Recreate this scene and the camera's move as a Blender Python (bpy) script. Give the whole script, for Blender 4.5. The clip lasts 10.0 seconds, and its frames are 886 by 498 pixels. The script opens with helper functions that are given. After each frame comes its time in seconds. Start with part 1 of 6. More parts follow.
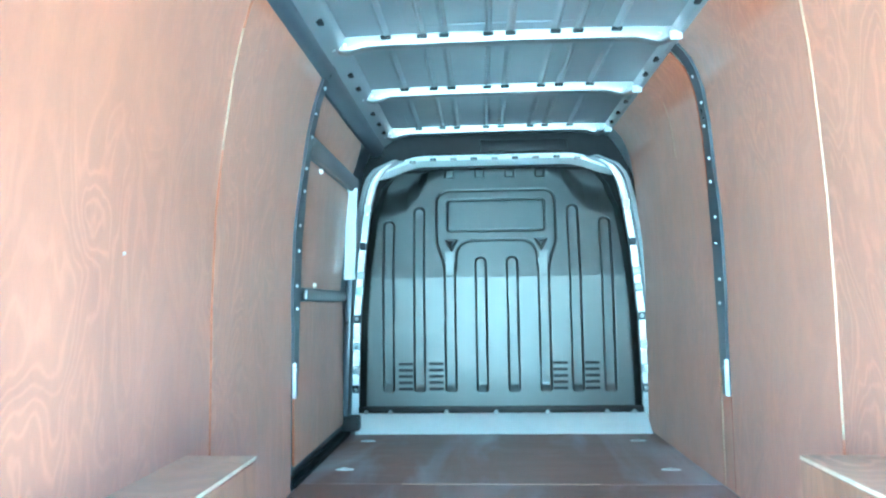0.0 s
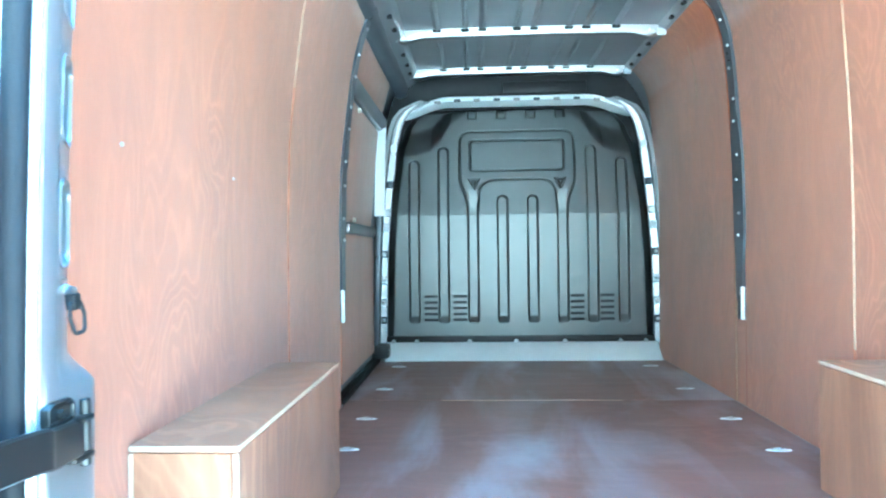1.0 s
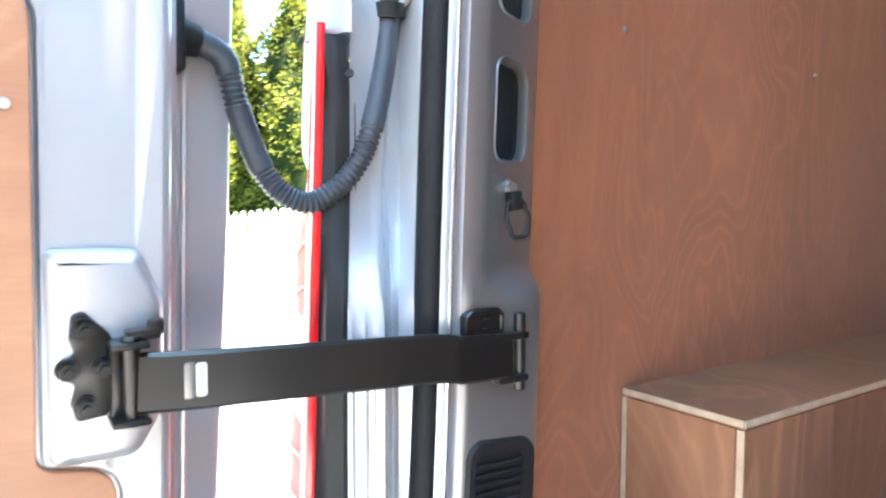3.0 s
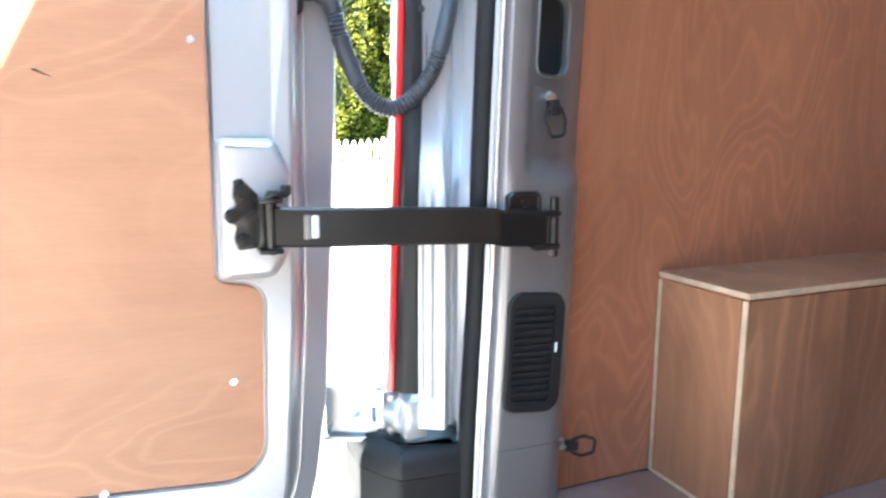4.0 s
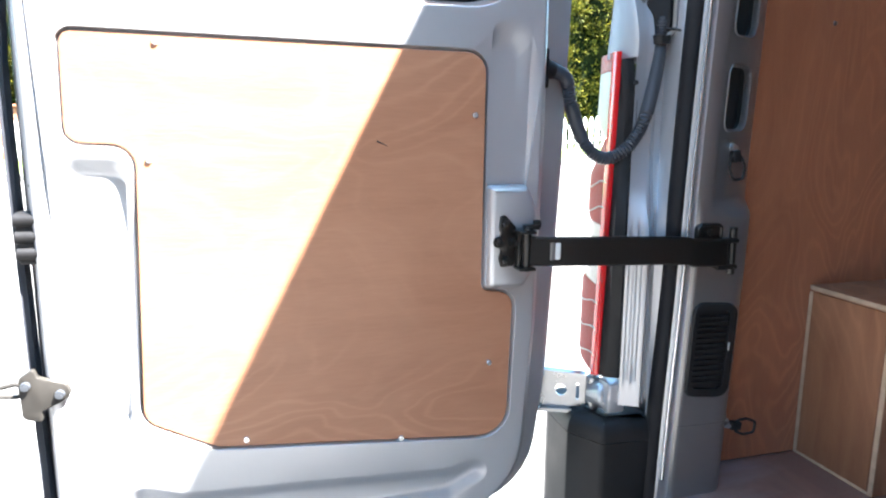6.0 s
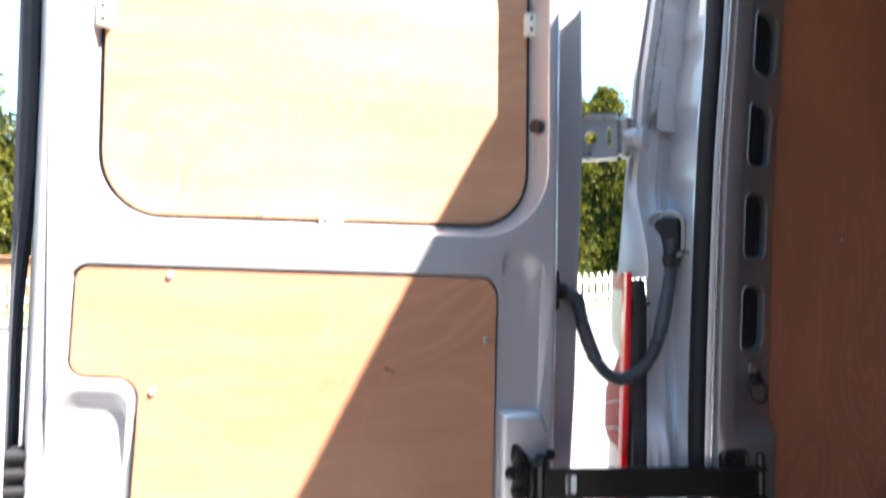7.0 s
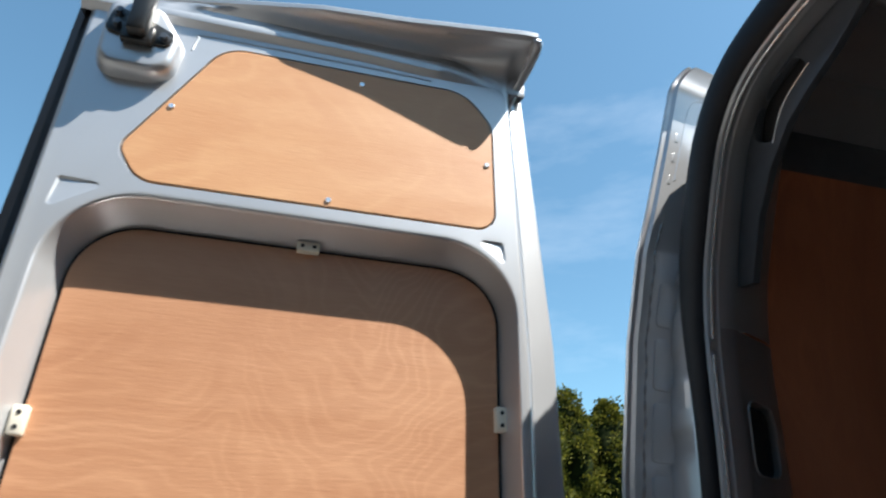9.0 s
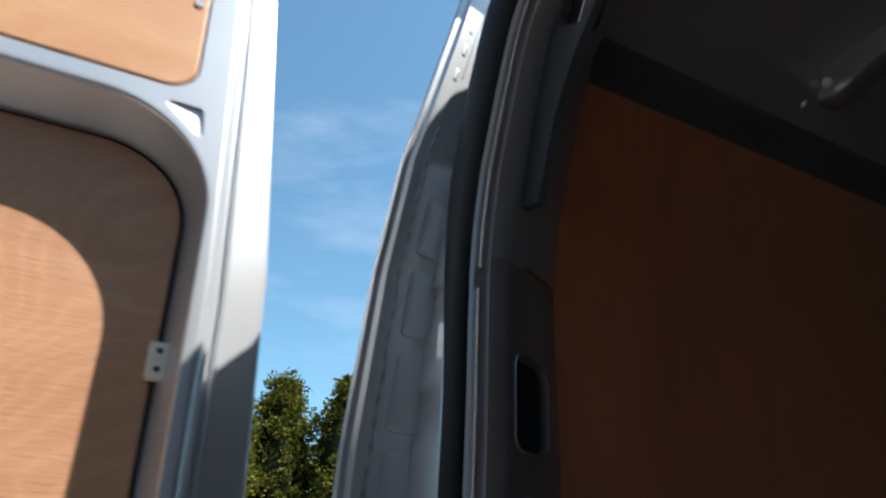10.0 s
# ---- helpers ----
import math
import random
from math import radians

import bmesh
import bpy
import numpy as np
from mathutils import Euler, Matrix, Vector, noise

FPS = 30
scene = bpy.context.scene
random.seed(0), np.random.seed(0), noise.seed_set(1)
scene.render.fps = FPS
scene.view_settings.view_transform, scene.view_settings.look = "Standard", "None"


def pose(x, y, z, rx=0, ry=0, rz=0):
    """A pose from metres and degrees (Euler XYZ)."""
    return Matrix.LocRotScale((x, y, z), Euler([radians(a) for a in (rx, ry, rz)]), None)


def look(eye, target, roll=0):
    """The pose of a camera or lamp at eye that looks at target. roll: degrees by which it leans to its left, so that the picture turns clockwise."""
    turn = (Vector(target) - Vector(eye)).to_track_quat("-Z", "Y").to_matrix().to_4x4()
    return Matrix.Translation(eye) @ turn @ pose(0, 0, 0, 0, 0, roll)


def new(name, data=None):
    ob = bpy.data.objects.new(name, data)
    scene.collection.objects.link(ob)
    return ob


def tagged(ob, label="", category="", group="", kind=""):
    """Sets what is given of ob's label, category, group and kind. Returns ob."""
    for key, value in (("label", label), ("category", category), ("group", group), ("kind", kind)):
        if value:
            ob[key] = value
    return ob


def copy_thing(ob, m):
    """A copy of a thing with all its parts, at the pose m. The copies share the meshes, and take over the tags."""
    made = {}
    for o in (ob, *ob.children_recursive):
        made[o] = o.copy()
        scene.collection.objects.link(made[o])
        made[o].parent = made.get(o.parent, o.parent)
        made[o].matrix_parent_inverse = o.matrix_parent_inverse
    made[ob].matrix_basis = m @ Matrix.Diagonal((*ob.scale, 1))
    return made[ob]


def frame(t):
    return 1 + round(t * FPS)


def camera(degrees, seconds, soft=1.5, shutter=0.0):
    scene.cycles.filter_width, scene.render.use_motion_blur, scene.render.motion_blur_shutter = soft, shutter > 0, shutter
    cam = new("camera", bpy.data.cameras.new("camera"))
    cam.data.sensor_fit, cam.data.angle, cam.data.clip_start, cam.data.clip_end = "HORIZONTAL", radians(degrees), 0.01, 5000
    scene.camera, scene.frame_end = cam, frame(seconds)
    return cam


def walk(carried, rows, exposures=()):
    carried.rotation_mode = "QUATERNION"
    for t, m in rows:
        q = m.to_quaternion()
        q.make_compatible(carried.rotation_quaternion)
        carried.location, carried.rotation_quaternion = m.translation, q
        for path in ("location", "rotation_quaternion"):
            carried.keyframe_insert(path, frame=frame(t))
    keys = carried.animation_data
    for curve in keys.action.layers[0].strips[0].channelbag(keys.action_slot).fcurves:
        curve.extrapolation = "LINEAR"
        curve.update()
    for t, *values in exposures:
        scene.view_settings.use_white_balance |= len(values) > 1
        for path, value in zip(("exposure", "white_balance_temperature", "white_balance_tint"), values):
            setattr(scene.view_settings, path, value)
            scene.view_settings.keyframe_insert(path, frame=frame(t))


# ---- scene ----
cam = camera(67.5, 10.0, soft=2.1, shutter=0.4)
PATH = [
    (0, (-0.089, 0.098, 1.283), (-0.203, 2.088, 1.447), -0.8),
    (0.5, (-0.178, -0.016, 1.245), (-0.257, 1.981, 1.315), -0.8),
    (1, (-0.273, -0.089, 1.226), (-0.364, 1.909, 1.227), -0.7),
    (1.5, (-0.328, -0.096, 1.263), (-0.9, 1.82, 1.236), -0.7),
    (2, (-0.287, 0.05, 1.231), (-1.516, 1.628, 1.197), -0.2),
    (2.2, (-0.289, 0.123, 1.196), (-1.621, 1.614, 1.157), 0.0),
    (3.3, (-0.148, 0.244, 1.154), (-1.882, 1.227, 0.988), 0.3),
    (3.5, (-0.086, 0.24, 1.153), (-1.852, 1.154, 0.938), 0.4),
    (4, (0.004, 0.204, 1.123), (-1.807, 0.989, 0.804), 0.2),
    (4.5, (0.022, 0.102, 1.143), (-1.836, 0.731, 0.757), 0.2),
    (5, (0.086, -0.026, 1.184), (-1.792, 0.539, 0.789), 0.2),
    (6.5, (0.181, -0.08, 1.27), (-1.729, 0.428, 0.964), 0.2),
    (6.7, (0.166, -0.078, 1.306), (-1.758, 0.431, 1.11), 0.4),
    (7, (0.149, -0.063, 1.329), (-1.785, 0.441, 1.403), 0.7),
    (7.5, (0.129, -0.036, 1.394), (-1.768, 0.436, 1.82), 0.9),
    (8, (0.111, -0.033, 1.463), (-1.699, 0.418, 2.185), 1.0),
    (8.5, (0.11, -0.017, 1.491), (-1.633, 0.391, 2.384), 1.4),
    (9, (0.085, 0.011, 1.491), (-1.627, 0.438, 2.434), 1.3),
    (9.5, (0.013, 0.114, 1.516), (-1.599, 0.846, 2.446), 0.4),
    (10, (-0.166, 0.268, 1.53), (-1.711, 1.148, 2.446), -0.9),
]
EXPOSURES = [(0.0, 7.45, 3900, -26), (0.5, 7.25, 4150, -23), (1.0, 7.2, 4400, -17), (1.5, 7.05, 4850, 0), (2.0, 5.62, 6100, 10), (3.5, 5.32, 6350, 10), (4.1, 5.2, 6400, 10), (4.6, 3.68, 6800, 11), (5.0, 3.68, 6900, 12), (6.5, 4.05, 5950, 14), (7.0, 3.35, 6400, 17), (7.5, 1.65, 6250, 10), (8.0, 1.45, 6400, 9), (9.0, 1.45, 6300, 9), (9.5, 0.95, 6000, 12), (10.0, 1.45, 6200, 9)]
walk(cam, [(t, look(eye, target, roll)) for t, eye, target, roll in PATH], EXPOSURES)

# ---- daylight ----
SUN = Vector((1.0, 1.35, 2.66)).normalized()
world = bpy.data.worlds.new("sky")
scene.world = world
world.use_nodes = True
wt = world.node_tree
wt.nodes.clear()
w_out = wt.nodes.new("ShaderNodeOutputWorld")
w_bg = wt.nodes.new("ShaderNodeBackground")
w_sky = wt.nodes.new("ShaderNodeTexSky")
w_sky.sky_type = "NISHITA"
w_sky.sun_disc = False
w_sky.sun_elevation = math.asin(SUN.z)
w_sky.sun_rotation = math.atan2(SUN.x, SUN.y)
w_sky.air_density, w_sky.dust_density, w_sky.ozone_density = 1.0, 0.6, 0.25
w_bg.inputs["Strength"].default_value = 0.077
w_co = wt.nodes.new("ShaderNodeTexCoord")
w_map = wt.nodes.new("ShaderNodeMapping")
w_map.inputs["Scale"].default_value = (1.1, 1.1, 4.0)
w_map.inputs["Rotation"].default_value = (0, 0, 0.75)
w_no = wt.nodes.new("ShaderNodeTexNoise")
w_no.inputs["Scale"].default_value = 1.7
w_no.inputs["Detail"].default_value = 9.0
w_no.inputs["Roughness"].default_value = 0.58
w_ramp = wt.nodes.new("ShaderNodeValToRGB")
w_ramp.color_ramp.elements[0].position, w_ramp.color_ramp.elements[0].color = 0.59, (0, 0, 0, 1)
w_ramp.color_ramp.elements[1].position, w_ramp.color_ramp.elements[1].color = 0.95, (0.26, 0.26, 0.26, 1)
w_mix = wt.nodes.new("ShaderNodeMix")
w_mix.data_type = "RGBA"
w_mix.inputs[7].default_value = (8.5, 8.7, 9.0, 1)
wt.links.new(w_co.outputs["Generated"], w_map.inputs["Vector"])
wt.links.new(w_map.outputs[0], w_no.inputs["Vector"])
wt.links.new(w_no.outputs["Fac"], w_ramp.inputs[0])
wt.links.new(w_ramp.outputs[0], w_mix.inputs[0])
w_hue = wt.nodes.new("ShaderNodeMix")
w_hue.data_type, w_hue.blend_type = "RGBA", "MULTIPLY"
w_hue.inputs[0].default_value, w_hue.inputs[7].default_value = 1.0, (0.79, 1.05, 1.00, 1)
wt.links.new(w_sky.outputs[0], w_hue.inputs[6])
wt.links.new(w_hue.outputs[2], w_mix.inputs[6])
wt.links.new(w_mix.outputs[2], w_bg.inputs["Color"])
wt.links.new(w_bg.outputs[0], w_out.inputs[0])

sun_data = bpy.data.lights.new("sun", "SUN")
sun_data.energy, sun_data.angle, sun_data.color = 5.0, radians(0.55), (1.0, 0.94, 0.85)
sun_ob = new("sun", sun_data)
sun_ob.matrix_world = look(SUN * 40, (0, 0, 0))


# ---- materials ----
def material(name, color, rough=0.5, metal=0.0, coat=0.0, spread=0.12, scale=6.0, bump=0.0, bump_scale=60.0, rough_spread=0.12, spec=0.5):
    """Plain surface with two scales of variation in colour, and in gloss."""
    m = bpy.data.materials.new(name)
    m.use_nodes = True
    t = m.node_tree
    p = t.nodes["Principled BSDF"]
    p.inputs["Metallic"].default_value = metal
    p.inputs["Coat Weight"].default_value = coat
    p.inputs["Coat Roughness"].default_value = 0.12
    p.inputs["Specular IOR Level"].default_value = spec
    co = t.nodes.new("ShaderNodeTexCoord")
    big, fine = t.nodes.new("ShaderNodeTexNoise"), t.nodes.new("ShaderNodeTexNoise")
    big.inputs["Scale"].default_value, big.inputs["Detail"].default_value = scale, 5.0
    fine.inputs["Scale"].default_value, fine.inputs["Detail"].default_value = bump_scale, 3.0
    for n in (big, fine):
        t.links.new(co.outputs["Object"], n.inputs["Vector"])
    add = t.nodes.new("ShaderNodeMath")
    add.operation = "MULTIPLY_ADD"
    add.inputs[1].default_value = 0.35
    t.links.new(fine.outputs["Fac"], add.inputs[0])
    t.links.new(big.outputs["Fac"], add.inputs[2])
    ramp = t.nodes.new("ShaderNodeValToRGB")
    for e, k, q in zip(ramp.color_ramp.elements, (1 - spread, 1 + spread), (0.45, 0.9)):
        e.position, e.color = q, (*[min(1, c * k) for c in color], 1)
    t.links.new(add.outputs[0], ramp.inputs[0])
    t.links.new(ramp.outputs[0], p.inputs["Base Color"])
    mr = t.nodes.new("ShaderNodeMapRange")
    mr.inputs[3].default_value, mr.inputs[4].default_value = max(0.03, rough - rough_spread), min(1, rough + rough_spread)
    t.links.new(big.outputs["Fac"], mr.inputs[0])
    t.links.new(mr.outputs[0], p.inputs["Roughness"])
    if bump:
        b = t.nodes.new("ShaderNodeBump")
        b.inputs["Strength"].default_value, b.inputs["Distance"].default_value = bump, 0.002
        t.links.new(fine.outputs["Fac"], b.inputs["Height"])
        t.links.new(b.outputs[0], p.inputs["Normal"])
    return m


def plywood(name, light, dark, along, rough=0.42, swirl=11.0, coat=0.15, patch=0.0, across=2.6, length=1.1, bend=0.5, figure=1.0, veil_sheen=0.0, ramp=0.0, streaks=0.17, flame=None):
    """Rotary-cut veneer: contour bands that run along one axis, fine pores and blotches."""
    m = bpy.data.materials.new(name)
    m.use_nodes = True
    t = m.node_tree
    p = t.nodes["Principled BSDF"]
    p.inputs["Coat Weight"].default_value = coat
    p.inputs["Coat Roughness"].default_value = 0.25
    # a pale sheen at grazing angles stands in for glare haze
    p.inputs["Sheen Weight"].default_value, p.inputs["Sheen Roughness"].default_value = veil_sheen, 0.55
    p.inputs["Sheen Tint"].default_value = (0.84, 0.80, 0.70, 1)
    co = t.nodes.new("ShaderNodeTexCoord")
    oi = t.nodes.new("ShaderNodeObjectInfo")
    off = t.nodes.new("ShaderNodeVectorMath")
    off.operation = "MULTIPLY_ADD"
    off.inputs[1].default_value = (7.3, 5.1, 9.7)
    rnd = t.nodes.new("ShaderNodeCombineXYZ")
    for i in range(3):
        t.links.new(oi.outputs["Random"], rnd.inputs[i])
    t.links.new(rnd.outputs[0], off.inputs[0])
    t.links.new(co.outputs["Object"], off.inputs[2])

    def stretched(across, length, detail, rough_n=0.5, distort=0.0):
        mp = t.nodes.new("ShaderNodeMapping")
        s = [across] * 3
        s[along] = length
        mp.inputs["Scale"].default_value = s
        n = t.nodes.new("ShaderNodeTexNoise")
        n.inputs["Scale"].default_value, n.inputs["Detail"].default_value = 1.0, detail
        n.inputs["Roughness"].default_value, n.inputs["Distortion"].default_value = rough_n, distort
        t.links.new(off.outputs[0], mp.inputs["Vector"])
        t.links.new(mp.outputs[0], n.inputs["Vector"])
        return n

    def math_node(op, a, b=None, c=None):
        n = t.nodes.new("ShaderNodeMath")
        n.operation = op
        for i, v in enumerate((a, b, c)):
            if v is None:
                continue
            if isinstance(v, (int, float)):
                n.inputs[i].default_value = v
            else:
                t.links.new(v, n.inputs[i])
        return n.outputs[0]

    field = stretched(across, length, 2.2, 0.42, bend)
    jag = stretched(26.0, 8.0, 3.0, 0.55)
    phase = math_node("MULTIPLY_ADD", field.outputs["Fac"], swirl * 6.283 * 4.0, math_node("MULTIPLY", jag.outputs["Fac"], 7.5))
    if ramp:
        # the cut through the growth rings: lines that mostly follow the grain
        tilt = t.nodes.new("ShaderNodeVectorMath")
        tilt.operation = "DOT_PRODUCT"
        tilt.inputs[1].default_value = [0.0 if i == along else ramp for i in range(3)]
        t.links.new(off.outputs[0], tilt.inputs[0])
        phase = math_node("ADD", phase, tilt.outputs["Value"])
    if flame:
        # one upright flame where the cut passes a crook in the stem: place, half width, strength
        part_y = t.nodes.new("ShaderNodeSeparateXYZ")
        t.links.new(co.outputs["Object"], part_y.inputs[0])
        sway = stretched(3.0, 2.0, 2.0, 0.5)
        shift = math_node("MULTIPLY_ADD", sway.outputs["Fac"], 0.22, -0.11 - flame[0])
        d = math_node("DIVIDE", math_node("ADD", part_y.outputs[1], shift), flame[1])
        bell = math_node("POWER", 2.718, math_node("MULTIPLY", math_node("MULTIPLY", d, d), -1.0))
        phase = math_node("MULTIPLY_ADD", bell, flame[2], phase)
    ring = math_node("POWER", math_node("MULTIPLY_ADD", math_node("SINE", phase), 0.5, 0.5), 3.6)
    slow = math_node("SINE", math_node("MULTIPLY_ADD", field.outputs["Fac"], swirl * 6.283 * 1.1, math_node("MULTIPLY", jag.outputs["Fac"], 1.5)))
    fibre = stretched(330.0, 34.0, 3.0, 0.6)
    streak = stretched(30.0, 2.4, 4.0, 0.6)
    blotch = stretched(2.6, 1.6, 5.0, 0.58)
    zone = stretched(1.7, 1.1, 2.0, 0.5)
    zr = t.nodes.new("ShaderNodeMapRange")
    zr.inputs[1].default_value, zr.inputs[2].default_value, zr.inputs[3].default_value, zr.inputs[4].default_value = 0.42, 0.66, 0.12, 1.0
    t.links.new(zone.outputs["Fac"], zr.inputs[0])
    lines = math_node("MULTIPLY", ring, zr.outputs[0])
    v = math_node("MULTIPLY_ADD", lines, 0.22 * figure, 0.17)
    v = math_node("MULTIPLY_ADD", slow, 0.035 * figure, v)
    v = math_node("MULTIPLY_ADD", fibre.outputs["Fac"], 0.13, v)
    v = math_node("MULTIPLY_ADD", streak.outputs["Fac"], streaks, v)
    v = math_node("MULTIPLY_ADD", blotch.outputs["Fac"], 0.42, v)
    ramp = t.nodes.new("ShaderNodeValToRGB")
    ramp.color_ramp.elements[0].position, ramp.color_ramp.elements[0].color = 0.36, (*dark, 1)
    ramp.color_ramp.elements[1].position, ramp.color_ramp.elements[1].color = 0.98, (*light, 1)
    t.links.new(v, ramp.inputs[0])
    colour = ramp.outputs[0]
    if patch:
        # pale scuffs and dust left on a walked-on board
        wear = t.nodes.new("ShaderNodeTexNoise")
        wear.inputs["Scale"].default_value, wear.inputs["Detail"].default_value, wear.inputs["Distortion"].default_value = 1.0, 6.0, 0.9
        turn = t.nodes.new("ShaderNodeMapping")
        turn.inputs["Rotation"].default_value, turn.inputs["Scale"].default_value = (0, 0, -0.8), (2.6, 0.9, 1.0)
        t.links.new(off.outputs[0], turn.inputs["Vector"])
        t.links.new(turn.outputs[0], wear.inputs["Vector"])
        wr = t.nodes.new("ShaderNodeMapRange")
        wr.inputs[1].default_value, wr.inputs[2].default_value, wr.inputs[4].default_value = 0.48, 0.72, patch
        t.links.new(wear.outputs["Fac"], wr.inputs[0])
        mx = t.nodes.new("ShaderNodeMix")
        mx.data_type = "RGBA"
        mx.inputs[7].default_value = (0.34, 0.31, 0.33, 1)
        t.links.new(wr.outputs[0], mx.inputs[0])
        t.links.new(colour, mx.inputs[6])
        colour = mx.outputs[2]
    t.links.new(colour, p.inputs["Base Color"])
    mr = t.nodes.new("ShaderNodeMapRange")
    mr.inputs[3].default_value, mr.inputs[4].default_value = rough - 0.1, rough + 0.14
    t.links.new(streak.outputs["Fac"], mr.inputs[0])
    t.links.new(mr.outputs[0], p.inputs["Roughness"])
    b = t.nodes.new("ShaderNodeBump")
    b.inputs["Strength"].default_value, b.inputs["Distance"].default_value = 0.25, 0.001
    t.links.new(fibre.outputs["Fac"], b.inputs["Height"])
    t.links.new(b.outputs[0], p.inputs["Normal"])
    return m


M_WALL = plywood("veneer_upright", (0.50, 0.180, 0.080), (0.20, 0.060, 0.024), 2, swirl=3.4, across=5.5, length=2.0, bend=1.1, figure=0.75, veil_sheen=0.28, ramp=45.0, streaks=0.22)
M_DOOR_PLY = plywood("veneer_window_panel", (0.65, 0.368, 0.208), (0.34, 0.150, 0.076), 1, swirl=3.0, across=3.6, length=2.8, bend=1.3, coat=0.04, figure=0.50, ramp=140.0, flame=(0.10, 0.11, 40.0), streaks=0.24)
M_LOW_PLY = plywood("veneer_lower_panel", (0.61, 0.315, 0.182), (0.335, 0.138, 0.070), 1, swirl=3.6, across=4.6, length=2.4, bend=0.9, figure=0.7, ramp=70.0, streaks=0.22)
M_TOP_PLY = plywood("veneer_top_panel", (0.70, 0.44, 0.235), (0.46, 0.215, 0.100), 1, coat=0.04, swirl=4.0, across=3.4, length=2.0, bend=0.6, figure=0.6)
M_FLOOR = plywood("veneer_floor", (0.30, 0.17, 0.13), (0.13, 0.065, 0.05), 0, rough=0.46, swirl=3.0, coat=0.25, patch=0.95, figure=0.6)
M_BOX = plywood("veneer_box", (0.42, 0.205, 0.11), (0.13, 0.050, 0.025), 2, swirl=5.0, figure=1.3, veil_sheen=0.04, ramp=110.0, streaks=0.36)
M_EDGE = material("raw_ply_edge", (0.48, 0.36, 0.25), 0.7, spread=0.2, scale=40, bump=0.3, bump_scale=300)
M_SILVER = material("silver_paint", (0.52, 0.53, 0.55), 0.34, metal=0.56, coat=0.35, spread=0.05, scale=3, bump_scale=900, rough_spread=0.06)
M_PRIMER = material("grey_inner_paint", (0.27, 0.265, 0.265), 0.36, metal=0.7, coat=0.2, spread=0.08, scale=4, bump_scale=500, rough_spread=0.08)
M_ROOF = material("roof_inner_paint", (0.31, 0.325, 0.34), 0.33, metal=0.6, coat=0.25, spread=0.09, scale=3, bump_scale=400, rough_spread=0.08)
M_BULK = material("bulkhead_satin", (0.115, 0.12, 0.116), 0.36, metal=0.75, coat=0.1, spread=0.06, scale=3, bump=0.05, bump_scale=700, rough_spread=0.04)
M_KICK = material("pale_zinc", (0.74, 0.79, 0.81), 0.42, metal=0.15, spread=0.06, scale=5)
M_BLACK = material("black_plastic", (0.014, 0.014, 0.015), 0.45, spread=0.2, scale=20, bump=0.2, bump_scale=900, spec=0.3)
M_SATIN = material("black_satin_steel", (0.013, 0.012, 0.011), 0.32, metal=0.1, coat=0.15, spread=0.15, scale=12, bump_scale=300)
M_RUBBER = material("rubber", (0.012, 0.012, 0.014), 0.6, spread=0.25, scale=14, bump=0.3, bump_scale=500, spec=0.22)
M_HOSE = material("hose_rubber", (0.038, 0.042, 0.052), 0.45, spread=0.2, scale=25, bump=0.2, bump_scale=300)
# for dark parts, and for shade painted into holes and gaps
M_DARK = material("dark_parts_and_shade", (0.012, 0.012, 0.013), 0.7, spread=0.2)
M_STEEL = material("zinc_steel", (0.46, 0.47, 0.48), 0.30, metal=0.9, spread=0.10, scale=30, bump_scale=300)
# for bright screws, and for glints painted along silver edges
M_BRIGHT = material("bright_screw_and_edge_glint", (0.80, 0.81, 0.83), 0.24, metal=0.8, coat=0.4, spread=0.05, scale=20, rough_spread=0.05)
M_LOCK = material("dull_lock_steel", (0.036, 0.034, 0.031), 0.5, metal=0.0, spread=0.12, scale=25, spec=0.2)
M_STRIP = material("slate_grey_steel", (0.075, 0.085, 0.10), 0.32, metal=0.35, coat=0.2, spread=0.15, scale=8)
M_CLIP = material("ivory_plastic", (0.72, 0.67, 0.56), 0.45, spread=0.05, scale=20)
M_LABEL = material("white_label", (0.72, 0.72, 0.70), 0.4, spread=0.05)
M_RED = material("lamp_red", (0.72, 0.012, 0.016), 0.12, coat=1.0, spread=0.06, scale=30, rough_spread=0.04)
M_LENS_RED = material("lamp_red_lens", (0.30, 0.012, 0.012), 0.35, spread=0.25, scale=40, bump=0.5, bump_scale=220, rough_spread=0.05, spec=0.12)
M_LENS_CLEAR = material("lamp_clear_lens", (0.30, 0.24, 0.20), 0.35, spread=0.15, scale=40, bump=0.5, bump_scale=220, rough_spread=0.05)
M_LENS_PINK = material("lamp_pale_red_lens", (0.27, 0.028, 0.024), 0.5, spread=0.15, scale=40, bump=0.5, bump_scale=220, rough_spread=0.05, spec=0.06)
M_GROUND = material("pale_concrete", (0.125, 0.122, 0.116), 0.9, spread=0.16, scale=1.2, bump=0.5, bump_scale=60)
# dark colour of the unseen walls that block light
M_LIGHT_BLOCK = material("light_block_dark", (0.062, 0.060, 0.058), 0.9, spread=0.2, scale=2, bump=0.4, bump_scale=40)
M_GRASS = material("lawn", (0.10, 0.15, 0.035), 0.9, spread=0.35, scale=2.5, bump=0.8, bump_scale=80)
M_WHITE = material("white_fence_paint", (0.80, 0.80, 0.78), 0.5, spread=0.05, scale=9)
M_SEAM = material("board_seam", (0.36, 0.24, 0.16), 0.6, spread=0.2, scale=30)
M_BRICK = material("brick", (0.26, 0.105, 0.055), 0.85, spread=0.3, scale=14, bump=0.5, bump_scale=50)
